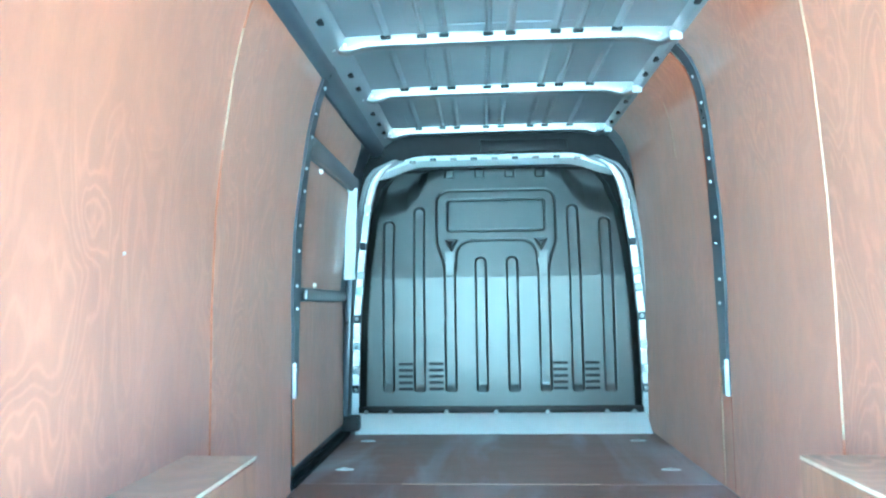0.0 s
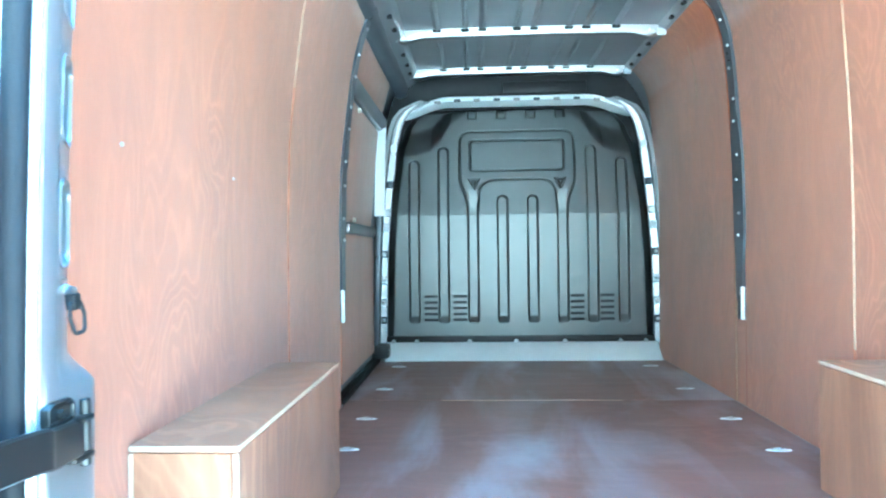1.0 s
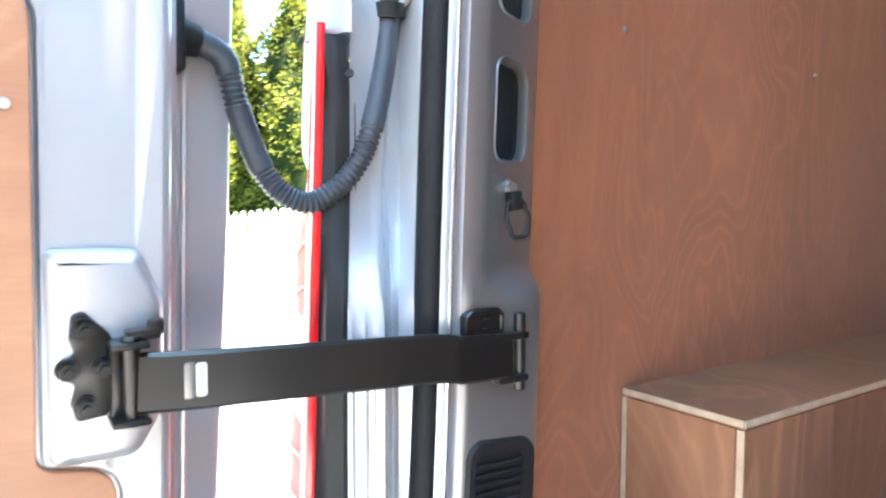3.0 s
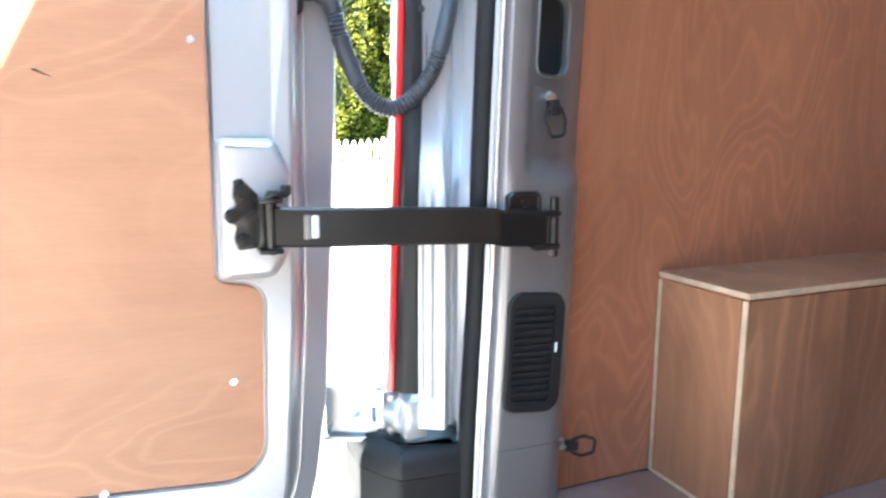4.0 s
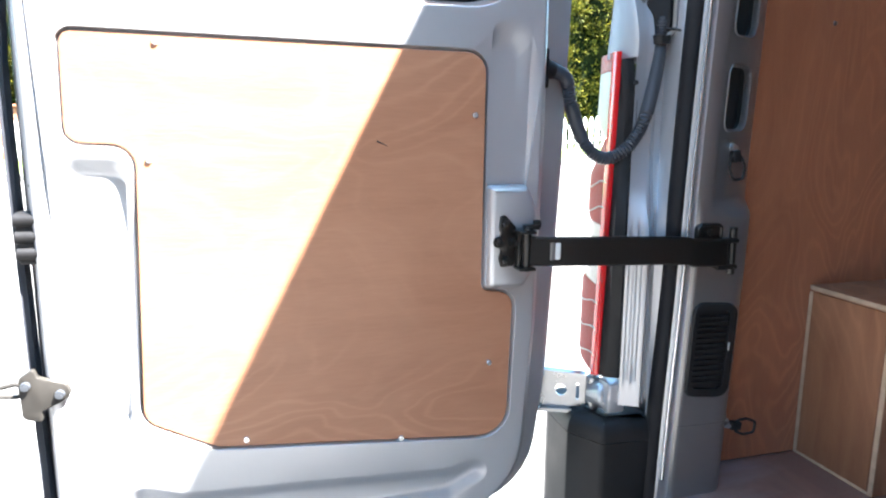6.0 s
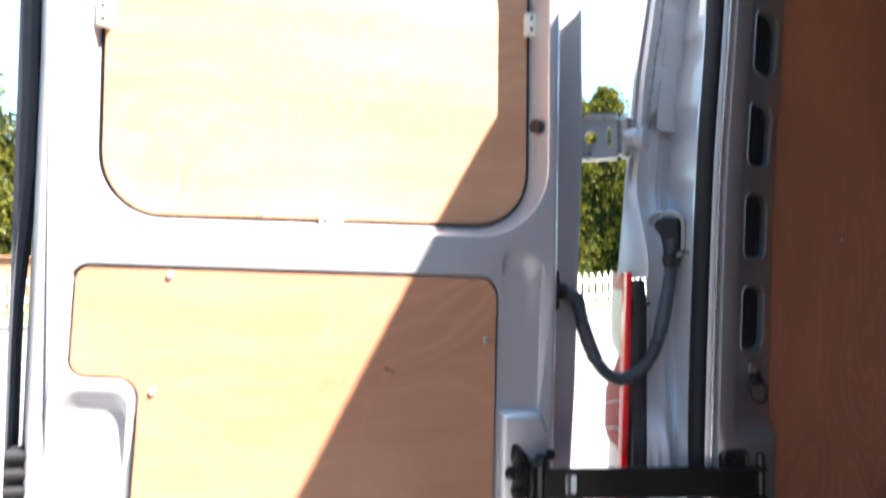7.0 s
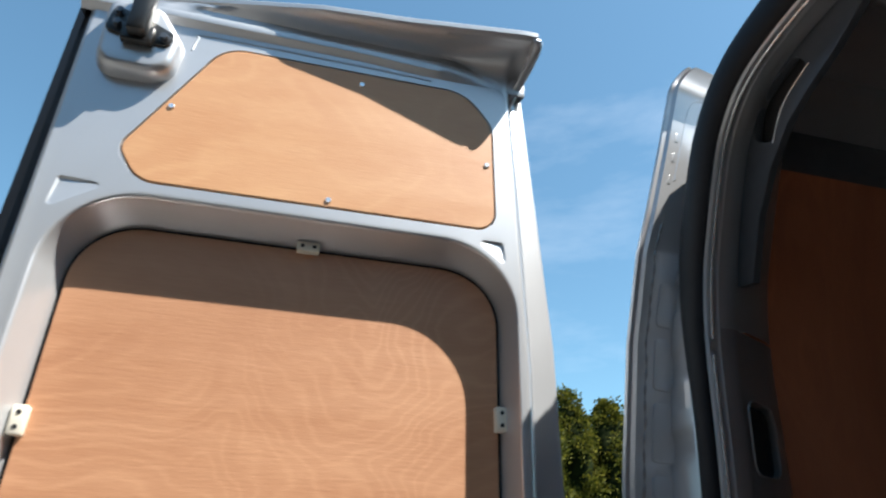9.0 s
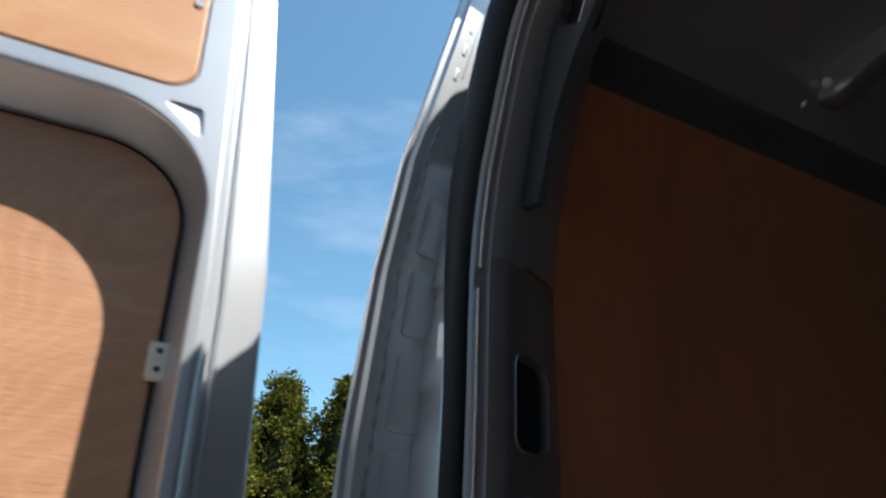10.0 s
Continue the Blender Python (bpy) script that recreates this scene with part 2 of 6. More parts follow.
M_BARK = material("bark", (0.10, 0.065, 0.04), 0.9, spread=0.3, scale=12, bump=0.8, bump_scale=40)


def foliage(name, colors):
    m = bpy.data.materials.new(name)
    m.use_nodes = True
    t = m.node_tree
    p = t.nodes["Principled BSDF"]
    p.inputs["Roughness"].default_value = 0.6
    p.inputs["Specular IOR Level"].default_value = 0.12
    g = t.nodes.new("ShaderNodeNewGeometry")
    r = t.nodes.new("ShaderNodeValToRGB")
    r.color_ramp.elements[0].color, r.color_ramp.elements[1].color = (*colors[0], 1), (*colors[2], 1)
    e = r.color_ramp.elements.new(0.5)
    e.color = (*colors[1], 1)
    t.links.new(g.outputs["Random Per Island"], r.inputs[0])
    t.links.new(r.outputs[0], p.inputs["Base Color"])
    tr = t.nodes.new("ShaderNodeBsdfTranslucent")
    mix = t.nodes.new("ShaderNodeMixShader")
    mix.inputs[0].default_value = 0.3
    t.links.new(r.outputs[0], tr.inputs["Color"])
    t.links.new(p.outputs[0], mix.inputs[1])
    t.links.new(tr.outputs[0], mix.inputs[2])
    t.links.new(mix.outputs[0], t.nodes["Material Output"].inputs[0])
    return m


M_CONIFER = foliage("conifer_sprays", ((0.025, 0.034, 0.006), (0.075, 0.082, 0.012), (0.17, 0.155, 0.022)))
# near-black colour for the shade deep inside the crowns
M_CROWN_SHADE = material("crown_inner_shade", (0.010, 0.014, 0.004), 0.9, spread=0.5, scale=9, bump=0.8, bump_scale=30, spec=0.05)
M_BROAD = foliage("broad_leaves", ((0.05, 0.09, 0.02), (0.11, 0.17, 0.035), (0.20, 0.26, 0.05)))


# ---- mesh helpers ----
def finish(name, bm, mat, parent=None, label="", angle=35, smooth=True):
    me = bpy.data.meshes.new(name)
    bmesh.ops.recalc_face_normals(bm, faces=bm.faces)
    bm.to_mesh(me)
    bm.free()
    for one in (mat if isinstance(mat, (list, tuple)) else [mat]):
        me.materials.append(one)
    if smooth:
        for f in me.polygons:
            f.use_smooth = True
        me.set_sharp_from_angle(angle=radians(angle))
    ob = new(name, me)
    if parent is not None:
        ob.parent = parent
    if label:
        ob["label"] = label
    return ob


def part(name, bm, mat, parent, label="", angle=35):
    return finish(name, bm, mat, parent, label, angle)


def thing(name, label, category, group="", kind=""):
    return tagged(new(name), label, category, group, kind)


def rounded(points, r=0.02, n=6):
    """Outline with rounded corners; a point may bring its own radius."""
    out, k = [], len(points)
    for i in range(k):
        p = Vector(points[i][:2])
        a, b = Vector(points[i - 1][:2]), Vector(points[(i + 1) % k][:2])
        rad = points[i][2] if len(points[i]) > 2 else r
        u, v = (a - p).normalized(), (b - p).normalized()
        ang = u.angle(v)
        if rad < 1e-5 or ang > 3.1:
            out.append((p.x, p.y))
            continue
        cut = min(rad / math.tan(ang / 2), 0.48 * min((a - p).length, (b - p).length))
        rr = cut * math.tan(ang / 2)
        c = p + (u + v).normalized() * (rr / math.sin(ang / 2))
        s, e = p + u * cut - c, p + v * cut - c
        sweep_ang = s.angle_signed(e)
        for j in range(n + 1):
            q = s.copy()
            q.rotate(Matrix.Rotation(-sweep_ang * j / n, 2))
            out.append((c.x + q.x, c.y + q.y))
    return out


def grown(loop, d):
    """The outline moved outwards by d (inwards if negative)."""
    area = sum(loop[i - 1][0] * loop[i][1] - loop[i][0] * loop[i - 1][1] for i in range(len(loop)))
    sgn = 1 if area > 0 else -1
    out, k = [], len(loop)
    for i in range(k):
        a, p, b = Vector(loop[i - 1]), Vector(loop[i]), Vector(loop[(i + 1) % k])
        e1, e2 = (p - a), (b - p)
        n1 = Vector((e1.y, -e1.x)).normalized() if e1.length > 1e-7 else Vector((0, 0))
        n2 = Vector((e2.y, -e2.x)).normalized() if e2.length > 1e-7 else n1
        m = n1 + n2
        if m.length < 1e-6:
            m = n1
        m.normalize()
        f = 1 / max(0.5, m.dot(n1) if n1.length else 1)
        q = p + m * d * sgn * f
        out.append((q.x, q.y))
    return out


def divided(loop, k):
    """The outline with each of its sides cut into k."""
    out = []
    for i, p in enumerate(loop):
        q = loop[(i + 1) % len(loop)]
        out += [(p[0] + (q[0] - p[0]) * j / k, p[1] + (q[1] - p[1]) * j / k) for j in range(k)]
    return out


def on_x(x):
    return lambda q: (x, q[0], q[1])


def on_y(y):
    return lambda q: (q[0], y, q[1])


def on_z(z):
    return lambda q: (q[0], q[1], z)


def add_loop(bm, loop, to3):
    return [bm.verts.new(to3(q)) for q in loop]


def bridge(bm, a, b, closed=True):
    k = len(a)
    for i in range(k if closed else k - 1):
        j = (i + 1) % k
        if len({a[i], a[j], b[j], b[i]}) == 4:
            try:
                bm.faces.new((a[i], a[j], b[j], b[i]))
            except ValueError:
                pass


def cap(bm, verts):
    edges = []
    for i in range(len(verts)):
        e = bm.edges.get((verts[i - 1], verts[i])) or bm.edges.new((verts[i - 1], verts[i]))
        edges.append(e)
    bmesh.ops.triangle_fill(bm, edges=edges, use_beauty=True)


def fill(bm, loops):
    edges = []
    for verts in loops:
        for i in range(len(verts)):
            edges.append(bm.edges.get((verts[i - 1], verts[i])) or bm.edges.new((verts[i - 1], verts[i])))
    bmesh.ops.triangle_fill(bm, edges=edges, use_beauty=True)


def slab(bm, outline, place, w0, w1, soft=0.002):
    """Plate between the depths w0 and w1 (place(w) gives the map to space) with eased edges."""
    d = 1 if w1 > w0 else -1
    soft = min(soft, abs(w1 - w0) * 0.45)
    rings = [(-soft, w0), (-soft * 0.3, w0 + d * soft * 0.3), (0, w0 + d * soft), (0, w1 - d * soft), (-soft * 0.3, w1 - d * soft * 0.3), (-soft, w1)]
    made = [add_loop(bm, grown(outline, g) if g else outline, place(w)) for g, w in rings]
    for a, b in zip(made, made[1:]):
        bridge(bm, a, b)
    cap(bm, made[0])
    cap(bm, made[-1])


def block(bm, x, y, z, soft=0.003, seg=2):
    """Box between pairs of bounds, with bevelled edges."""
    made = bmesh.ops.create_cube(bm, size=1.0)["verts"]
    for v in made:
        v.co = ((x[0] + x[1]) / 2 + v.co.x * (x[1] - x[0]), (y[0] + y[1]) / 2 + v.co.y * (y[1] - y[0]), (z[0] + z[1]) / 2 + v.co.z * (z[1] - z[0]))
    if soft > 0:
        edges = {e for v in made for e in v.link_edges}
        bmesh.ops.bevel(bm, geom=list(edges), offset=soft, segments=seg, affect="EDGES", profile=0.5)


def rod(bm, a, b, r, r2=None, n=16, ends=True, soft=0.0):
    a, b = Vector(a), Vector(b)
    r2 = r if r2 is None else r2
    d = (b - a).normalized()
    u = d.orthogonal().normalized()
    w = d.cross(u)
    rows = [(a, r), (b, r2)]
    if soft:
        rows = [(a, r - soft), (a + d * soft, r), (b - d * soft, r2), (b, r2 - soft)]
    made = [[bm.verts.new(c + (u * math.cos(6.28319 * i / n) + w * math.sin(6.28319 * i / n)) * q) for i in range(n)] for c, q in rows]
    for p, q in zip(made, made[1:]):
        bridge(bm, p, q)
    if ends:
        bm.faces.new(made[0])
        bm.faces.new(made[-1])


def spline(points, n=10):
    """Smooth curve through the points."""
    pts = [Vector(p) for p in points]
    out = []
    for i in range(len(pts) - 1):
        p0, p1, p2, p3 = pts[max(0, i - 1)], pts[i], pts[i + 1], pts[min(len(pts) - 1, i + 2)]
        for j in range(n):
            t = j / n
            out.append(0.5 * ((2 * p1) + (p2 - p0) * t + (2 * p0 - 5 * p1 + 4 * p2 - p3) * t * t + (3 * p1 - p0 - 3 * p2 + p3) * t ** 3))
    out.append(pts[-1])
    return out


def tube(bm, pts, radius, n=14, ends=True):
    pts = [Vector(p) for p in pts]
    u = None
    rings = []
    for i, p in enumerate(pts):
        d = (pts[min(i + 1, len(pts) - 1)] - pts[max(i - 1, 0)]).normalized()
        u = d.orthogonal().normalized() if u is None else (u - d * u.dot(d)).normalized()
        w = d.cross(u)
        r = radius(i / (len(pts) - 1)) if callable(radius) else radius
        rings.append([bm.verts.new(p + (u * math.cos(6.28319 * k / n) + w * math.sin(6.28319 * k / n)) * r) for k in range(n)])
    for a, b in zip(rings, rings[1:]):
        bridge(bm, a, b)
    if ends:
        bm.faces.new(rings[0])
        bm.faces.new(rings[-1])


def ribbon(bm, rows, closed=False):
    """Skin over rows of points of equal count."""
    made = [[bm.verts.new(p) for p in row] for row in rows]
    for a, b in zip(made, made[1:]):
        bridge(bm, a, b, closed)
    return made


def smoothstep(a, b, v):
    t = min(1, max(0, (v - a) / (b - a)))
    return t * t * (3 - 2 * t)


def mix_table(table, v):
    """Value from rows (key, value), straight between them."""
    for (a, p), (b, q) in zip(table, table[1:]):
        if v <= b:
            return p + (q - p) * max(0, (v - a)) / (b - a)
    return table[-1][1]


# ---- the load space ----
FLOOR_Z = 0.57
WALL = [(0.40, 0.832), (1.30, 0.832), (1.55, 0.824), (1.75, 0.804), (1.95, 0.777), (2.10, 0.745), (2.20, 0.708), (2.27, 0.655)]


WALL_R = [(0.40, 0.832), (1.30, 0.832), (1.55, 0.828), (1.75, 0.818), (1.95, 0.805), (2.10, 0.787), (2.20, 0.757), (2.25, 0.725), (2.29, 0.688)]


def wall_x(z, side=-1):
    return mix_table(WALL if side < 0 else WALL_R, z)


def wall_sheet(name, side, y0, y1, z0, z1, inset, mat, parent, thick=0.009, label=""):
    """Board bent to the van's side; side is -1 or 1."""
    bm = bmesh.new()
    zs = [z0 + (z1 - z0) * i / 26 for i in range(27)]
    ys = [y0, y0 + 0.004, (y0 + y1) / 2, y1 - 0.004, y1]
    front = [[(side * (wall_x(z, side) - inset + (0.003 if j in (0, 4) else 0)), y, z) for j, y in enumerate(ys)] for z in zs]
    back = [[(side * (wall_x(z, side) - inset + thick), y, z) for y in ys] for z in zs]
    a, b = ribbon(bm, front), ribbon(bm, back)
    for i in range(len(zs) - 1):
        for k in (0, -1):
            bm.faces.new((a[i][k], a[i + 1][k], b[i + 1][k], b[i][k]))
    for k in (0, -1):
        bridge(bm, a[k], b[k], False)
    return finish(name, bm, mat, parent, label)


def edge_line(name, side, y, z0, z1, inset, parent, w=0.004, thick=0.009):
    """Pale raw edge of a board, standing a hair behind its face."""
    bm = bmesh.new()
    zs = [z0 + (z1 - z0) * i / 26 for i in range(27)]
    rows = [[(side * (wall_x(z, side) - inset + dx), y + dy, z) for dx, dy in ((-0.0008, 0.0), (thick, 0.0), (thick, -w), (-0.0008, -w))] for z in zs]
    ribbon(bm, rows, True)
    return finish(name, bm, M_SEAM, parent)


# floor boards on a metal pan
floor = thing("floor", "reddish brown scuffed plywood floor boards with a pale joint", "floor", kind="structure")
for y0, y1 in ((0.615, 2.783), (2.789, 3.79)):
    bm = bmesh.new()
    block(bm, (-0.8312, 0.8312), (y0, y1), (FLOOR_Z - 0.012, FLOOR_Z), 0.0015, 1)
    part("floor_board", bm, M_FLOOR, floor)
bm = bmesh.new()
block(bm, (-0.42, 0.36), (2.7835, 2.7885), (FLOOR_Z - 0.011, FLOOR_Z + 0.0012), 0.0)
part("joint_strip", bm, M_EDGE, floor)
bm = bmesh.new()
block(bm, (-0.86, 0.86), (0.56, 4.2), (FLOOR_Z - 0.06, FLOOR_Z - 0.014), 0.0)
part("floor_pan", bm, M_PRIMER, floor)
bm = bmesh.new()
block(bm, (-0.70, 0.70), (0.535, 0.612), (FLOOR_Z - 0.05, FLOOR_Z - 0.004), 0.004)
part("sill_strip", bm, M_BLACK, floor)

# side walls
wall_left = thing("wall_left", "varnished reddish plywood lining boards on the van side", "wall", kind="structure")
wall_right = thing("wall_right", "varnished reddish plywood lining boards on the van side", "wall", kind="structure")
wall_sheet("lining_board", -1, 0.745, 1.888, 0.572, 2.262, 0.0, M_WALL, wall_left)
wall_sheet("lining_board", -1, 1.890, 2.655, 0.572, 2.262, 0.002, M_WALL, wall_left)
edge_line("board_edge", -1, 1.889, 1.72, 2.07, 0.0032, wall_left, w=0.002)
wall_sheet("lining_board", 1, 0.745, 1.888, 0.572, 2.288, 0.0, M_WALL, wall_right)
wall_sheet("lining_board", 1, 1.890, 2.655, 0.572, 2.288, 0.003, M_WALL, wall_right)
edge_line("board_edge", 1, 1.889, 0.92, 2.10, 0.0032, wall_right, w=0.0016)
wall_sheet("lining_board", 1, 2.762, 3.93, 0.572, 2.288, 0.004, M_WALL, wall_right)
wall_sheet("lining_board", 1, 2.657, 2.757, 0.572, 0.922, 0.001, M_WALL, wall_right)
edge_line("board_edge", 1, 2.760, 0.575, 1.30, 0.004, wall_right, w=0.005)
edge_line("board_edge", 1, 3.12, 1.93, 2.215, 0.0062, wall_right, w=0.005, thick=0.002)


# pressed steel posts with a line of bolts at the edge of the side-door opening
def post(side, z0, z1):
    ob = thing("side_post", "dark slate steel post with a row of bright bolts", "post", "side posts", "structure")
    bm = bmesh.new()
    zs = [z0 + (z1 - z0) * i / 40 for i in range(41)]
    rows = []
    for z in zs:
        w = 0.040 + 0.016 * smoothstep(1.15, 1.32, z) * (1 - smoothstep(1.62, 1.8, z))
        if z < 1.0:
            w = 0.026
        x = wall_x(z, side)
        rows.append([(side * (x + 0.02), 2.695 - w, z), (side * (x - 0.004), 2.695 - w, z), (side * (x - 0.012), 2.701 - w, z), (side * (x - 0.012), 2.689 + w, z), (side * (x - 0.002), 2.695 + w, z), (side * (x + 0.03), 2.70 + w, z)])
    made = ribbon(bm, rows)
    cap(bm, made[0])
    cap(bm, made[-1])
    part("post_skin", bm, M_STRIP, ob)
    for i, z in enumerate((1.03, 1.27, 1.36, 1.50, 1.60, 1.74, 1.83, 1.96, 2.05, 2.16)):
        bm = bmesh.new()
        x = side * (wall_x(z, side) - 0.011)
        y = 2.689 + (0.008 if i % 2 else -0.006)
        rod(bm, (x, y, z), (x - side * 0.007, y, z), 0.0078, 0.006, 10)
        part("bolt", bm, M_STEEL, ob)
    bm = bmesh.new()
    block(bm, (side * 0.812, side * 0.826) if side > 0 else (-0.826, -0.812), (2.655, 2.668), (0.925, 1.06), 0.002)
    part("raw_end", bm, M_KICK, ob)
    return ob


post(-1, 0.925, 2.25)
post(1, 0.925, 2.282)

# sliding side door, seen from inside
side_door = thing("side_door", "closed sliding door lined with brown plywood between dark steel bars", "sliding door", kind="structure")


def side_panel(name, y0, y1, z0, z1, depth, mat, soft=0.004, r=0.03, thick=0.01):
    bm = bmesh.new()
    n = 14
    outline = rounded([(y0, z0), (y1, z0), (y1, z1), (y0, z1)], r, 4)
    place = lambda w: (lambda q: (-(wall_x(q[1]) + depth) - w, q[0], q[1]))
    slab(bm, outline, place, 0.0, thick, soft)
    return part(name, bm, mat, side_door)


bm = bmesh.new()
zs = [0.45 + 1.80 * i / 24 for i in range(25)]
made = ribbon(bm, [[(-(wall_x(z) + 0.034), 2.69, z), (-(wall_x(z) + 0.034), 4.0, z), (-(wall_x(z) + 0.06), 4.0, z), (-(wall_x(z) + 0.06), 2.69, z)] for z in zs], True)
part("door_skin", bm, M_STRIP, side_door)
side_panel("lining_panel", 2.78, 3.70, 2.00, 2.17, 0.018, M_WALL, r=0.04)
side_panel("lining_panel", 2.76, 3.66, 1.36, 1.90, 0.020, M_WALL, r=0.03)
side_panel("lining_panel", 2.76, 3.70, 0.64, 1.30, 0.016, M_WALL, r=0.02)
side_panel("cross_bar", 2.74, 3.78, 1.905, 1.985, -0.004, M_PRIMER, 0.01, 0.02, 0.03)
side_panel("cross_bar", 2.90, 3.78, 1.305, 1.352, 0.000, M_PRIMER, 0.008, 0.01, 0.025)
side_panel("front_upright", 3.72, 3.80, 0.60, 1.93, -0.004, M_STRIP, 0.01, 0.02, 0.04)
for y, z in ((2.99, 1.88), (3.05, 1.372)):
    bm = bmesh.new()
    x = -(wall_x(z) + 0.015)
    rod(bm, (x, y, z), (x + 0.014, y, z), 0.013, 0.010, 12)
    part("fixing_stud", bm, M_CLIP, side_door)
# pale plate that paints the light reflected off the front upright
bm = bmesh.new()
made = ribbon(bm, [[(-0.775, y, 1.42), (-0.835, y, 1.42), (-0.815, y, 1.92), (-0.762, y, 1.92)] for y in (3.665, 3.69)], True)
cap(bm, made[0])
cap(bm, made[1])
part("lock_plate", bm, M_KICK, side_door, "pale plate painting the light reflected on the front upright")
# step well and runner under the side door
bm = bmesh.new()
block(bm, (-0.90, -0.829), (2.74, 3.80), (0.50, 0.545), 0.004)
block(bm, (-0.842, -0.829), (2.74, 3.80), (0.545, 0.586), 0.004)
block(bm, (-0.865, -0.850), (2.74, 3.80), (0.545, 0.602), 0.004)
runner = tagged(finish("door_runner", bm, M_BLACK), "black plastic runner along the sliding door sill", "runner", kind="structure")
bm = bmesh.new()
block(bm, (-0.86, -0.765), (3.70, 3.79), (0.60, 0.68), 0.012)
tagged(finish("runner_stop", bm, M_BLACK), "black rubber stop block at the end of the runner", "stop block", kind="structure")

# roof skin with beads, cant rails
bm = bmesh.new()
BEADS = (-0.44, -0.30, -0.215, -0.045, 0.04, 0.21, 0.295, 0.44)


def roof_z(x, y):
    z = 2.312 + 0.012 * (1 - (x / 0.66) ** 2)
    for b in BEADS:
        z -= 0.017 * math.exp(-((x - b) / 0.0095) ** 6)
    return z


xs = [-0.68 + 1.36 * i / 170 for i in range(171)]
ys = [0.70 + (4.1 - 0.70) * i / 60 for i in range(61)]
BOWS = (1.30, 1.95, 2.60, 3.23, 3.95)


def bead_part(y):
    d = min((y - b - 0.03) % 10 for b in BOWS)
    nxt = min([b - y for b in BOWS if b > y] + [9])
    return smoothstep(0.0, 0.08, nxt) * smoothstep(0.62, 0.40, nxt) if nxt < 5 else 0


rows = []
for y in ys:
    k = bead_part(y)
    rows.append([(x, y, 2.312 + 0.012 * (1 - (x / 0.68) ** 2) + (roof_z(x, y) - 2.312 - 0.012 * (1 - (x / 0.66) ** 2)) * k) for x in xs])
ribbon(bm, rows)
ceiling = tagged(finish("ceiling", bm, M_ROOF), "grey painted steel roof skin with pressed beads", "ceiling", kind="structure")
for s in (-1, 1):
    bm = bmesh.new()
    sec = [(0.600, 2.318), (0.608, 2.292), (0.622, 2.272), (0.645, 2.255), (0.672, 2.236)]
    if s > 0:
        sec = [(0.640, 2.322), (0.652, 2.296), (0.664, 2.282), (0.680, 2.278), (0.690, 2.286), (0.690, 2.31)]
    cant = thing("cant_rail", "grey steel rail where the wall meets the roof", "rail", "cant rails", "structure")
    ribbon(bm, [[(s * a, y, b) for a, b in sec] for y in (0.72, 1.5, 2.5, 3.3, 3.85, 4.1)])
    part("rail_skin", bm, M_ROOF, cant)
    if s < 0:
        bm = bmesh.new()
        tubes = [(0.668, 2.240), (0.668, 2.222), (0.680, 2.202), (0.700, 2.190), (0.735, 2.183), (0.748, 2.19), (0.70, 2.25)]
        ribbon(bm, [[(-a, y, b) for a, b in tubes] for y in (0.72, 1.5, 2.5, 3.3, 3.85, 4.1)], True)
        part("door_track", bm, M_STRIP, cant)
    # punched slots along the rail: near-black blocks painting their shaded inside
    x, z = (0.633, 2.262) if s < 0 else (0.658, 2.287)
    for y in (2.30, 2.84, 3.02, 3.42, 3.62, 3.80):
        bm = bmesh.new()
        block(bm, (min(s * (x - 0.012), s * (x + 0.012)), max(s * (x - 0.012), s * (x + 0.012))), (y - 0.020, y + 0.020), (z - 0.006, z + 0.006), 0.004)
        part("slot", bm, M_DARK, cant)

for y in BOWS:
    bow = thing("roof_bow", "pale grey steel roof bow across the ceiling", "roof bow", "roof bows", "structure")
    bm = bmesh.new()
    rows = []
    for i in range(61):
        x = -0.648 + 1.315 * i / 60
        a = abs(x)
        low = 2.277 - 0.024 * smoothstep(0.50, 0.635, a) + 0.006 * (1 - (a / 0.6) ** 2)
        d = 0.0 if a < 0.60 else (a - 0.60) * 0.4
        rows.append([(x, y - 0.034, 2.322), (x, y - 0.030, low + 0.020), (x, y - 0.024, low + 0.004 + d), (x, y - 0.018, low + d), (x, y + 0.022, low + d), (x, y + 0.028, low + 0.004 + d), (x, y + 0.034, 2.322)])
    made = ribbon(bm, rows)
    cap(bm, made[0])
    cap(bm, made[-1])
    part("bow_channel", bm, M_PRIMER, bow)
    for b in BEADS:
        bm = bmesh.new()
        block(bm, (b - 0.020, b + 0.020), (y - 0.046, y - 0.028), (2.302, 2.316), 0.003, 1)
        part("foam_pad", bm, M_DARK, bow)
    for s in (-1, 1):
        bm = bmesh.new()
        x = s * 0.655
        block(bm, (x - 0.022, x + 0.022), (y - 0.055, y - 0.045), (2.255, 2.290), 0.004, 1)
        rod(bm, (s * 0.60, y - 0.036, 2.285), (s * 0.60, y - 0.030, 2.285), 0.008, n=10)
        part("end_bracket", bm, M_KICK, bow)
# pressed panel outline on the roof skin between the bows
for y0, y1 in ((2.05, 2.50),):
    bm = bmesh.new()
    loop = rounded([(-0.36, y0), (0.36, y0), (0.36, y1), (-0.36, y1)], 0.06, 5)
    tube(bm, [(q[0], q[1], 2.3175 + 0.010 * (1 - (q[0] / 0.66) ** 2)) for q in loop + loop[:1]], 0.006, 8, False)
    tagged(finish("roof_swage", bm, M_ROOF), "pressed ridge on the roof skin", "roof ridge", kind="structure")

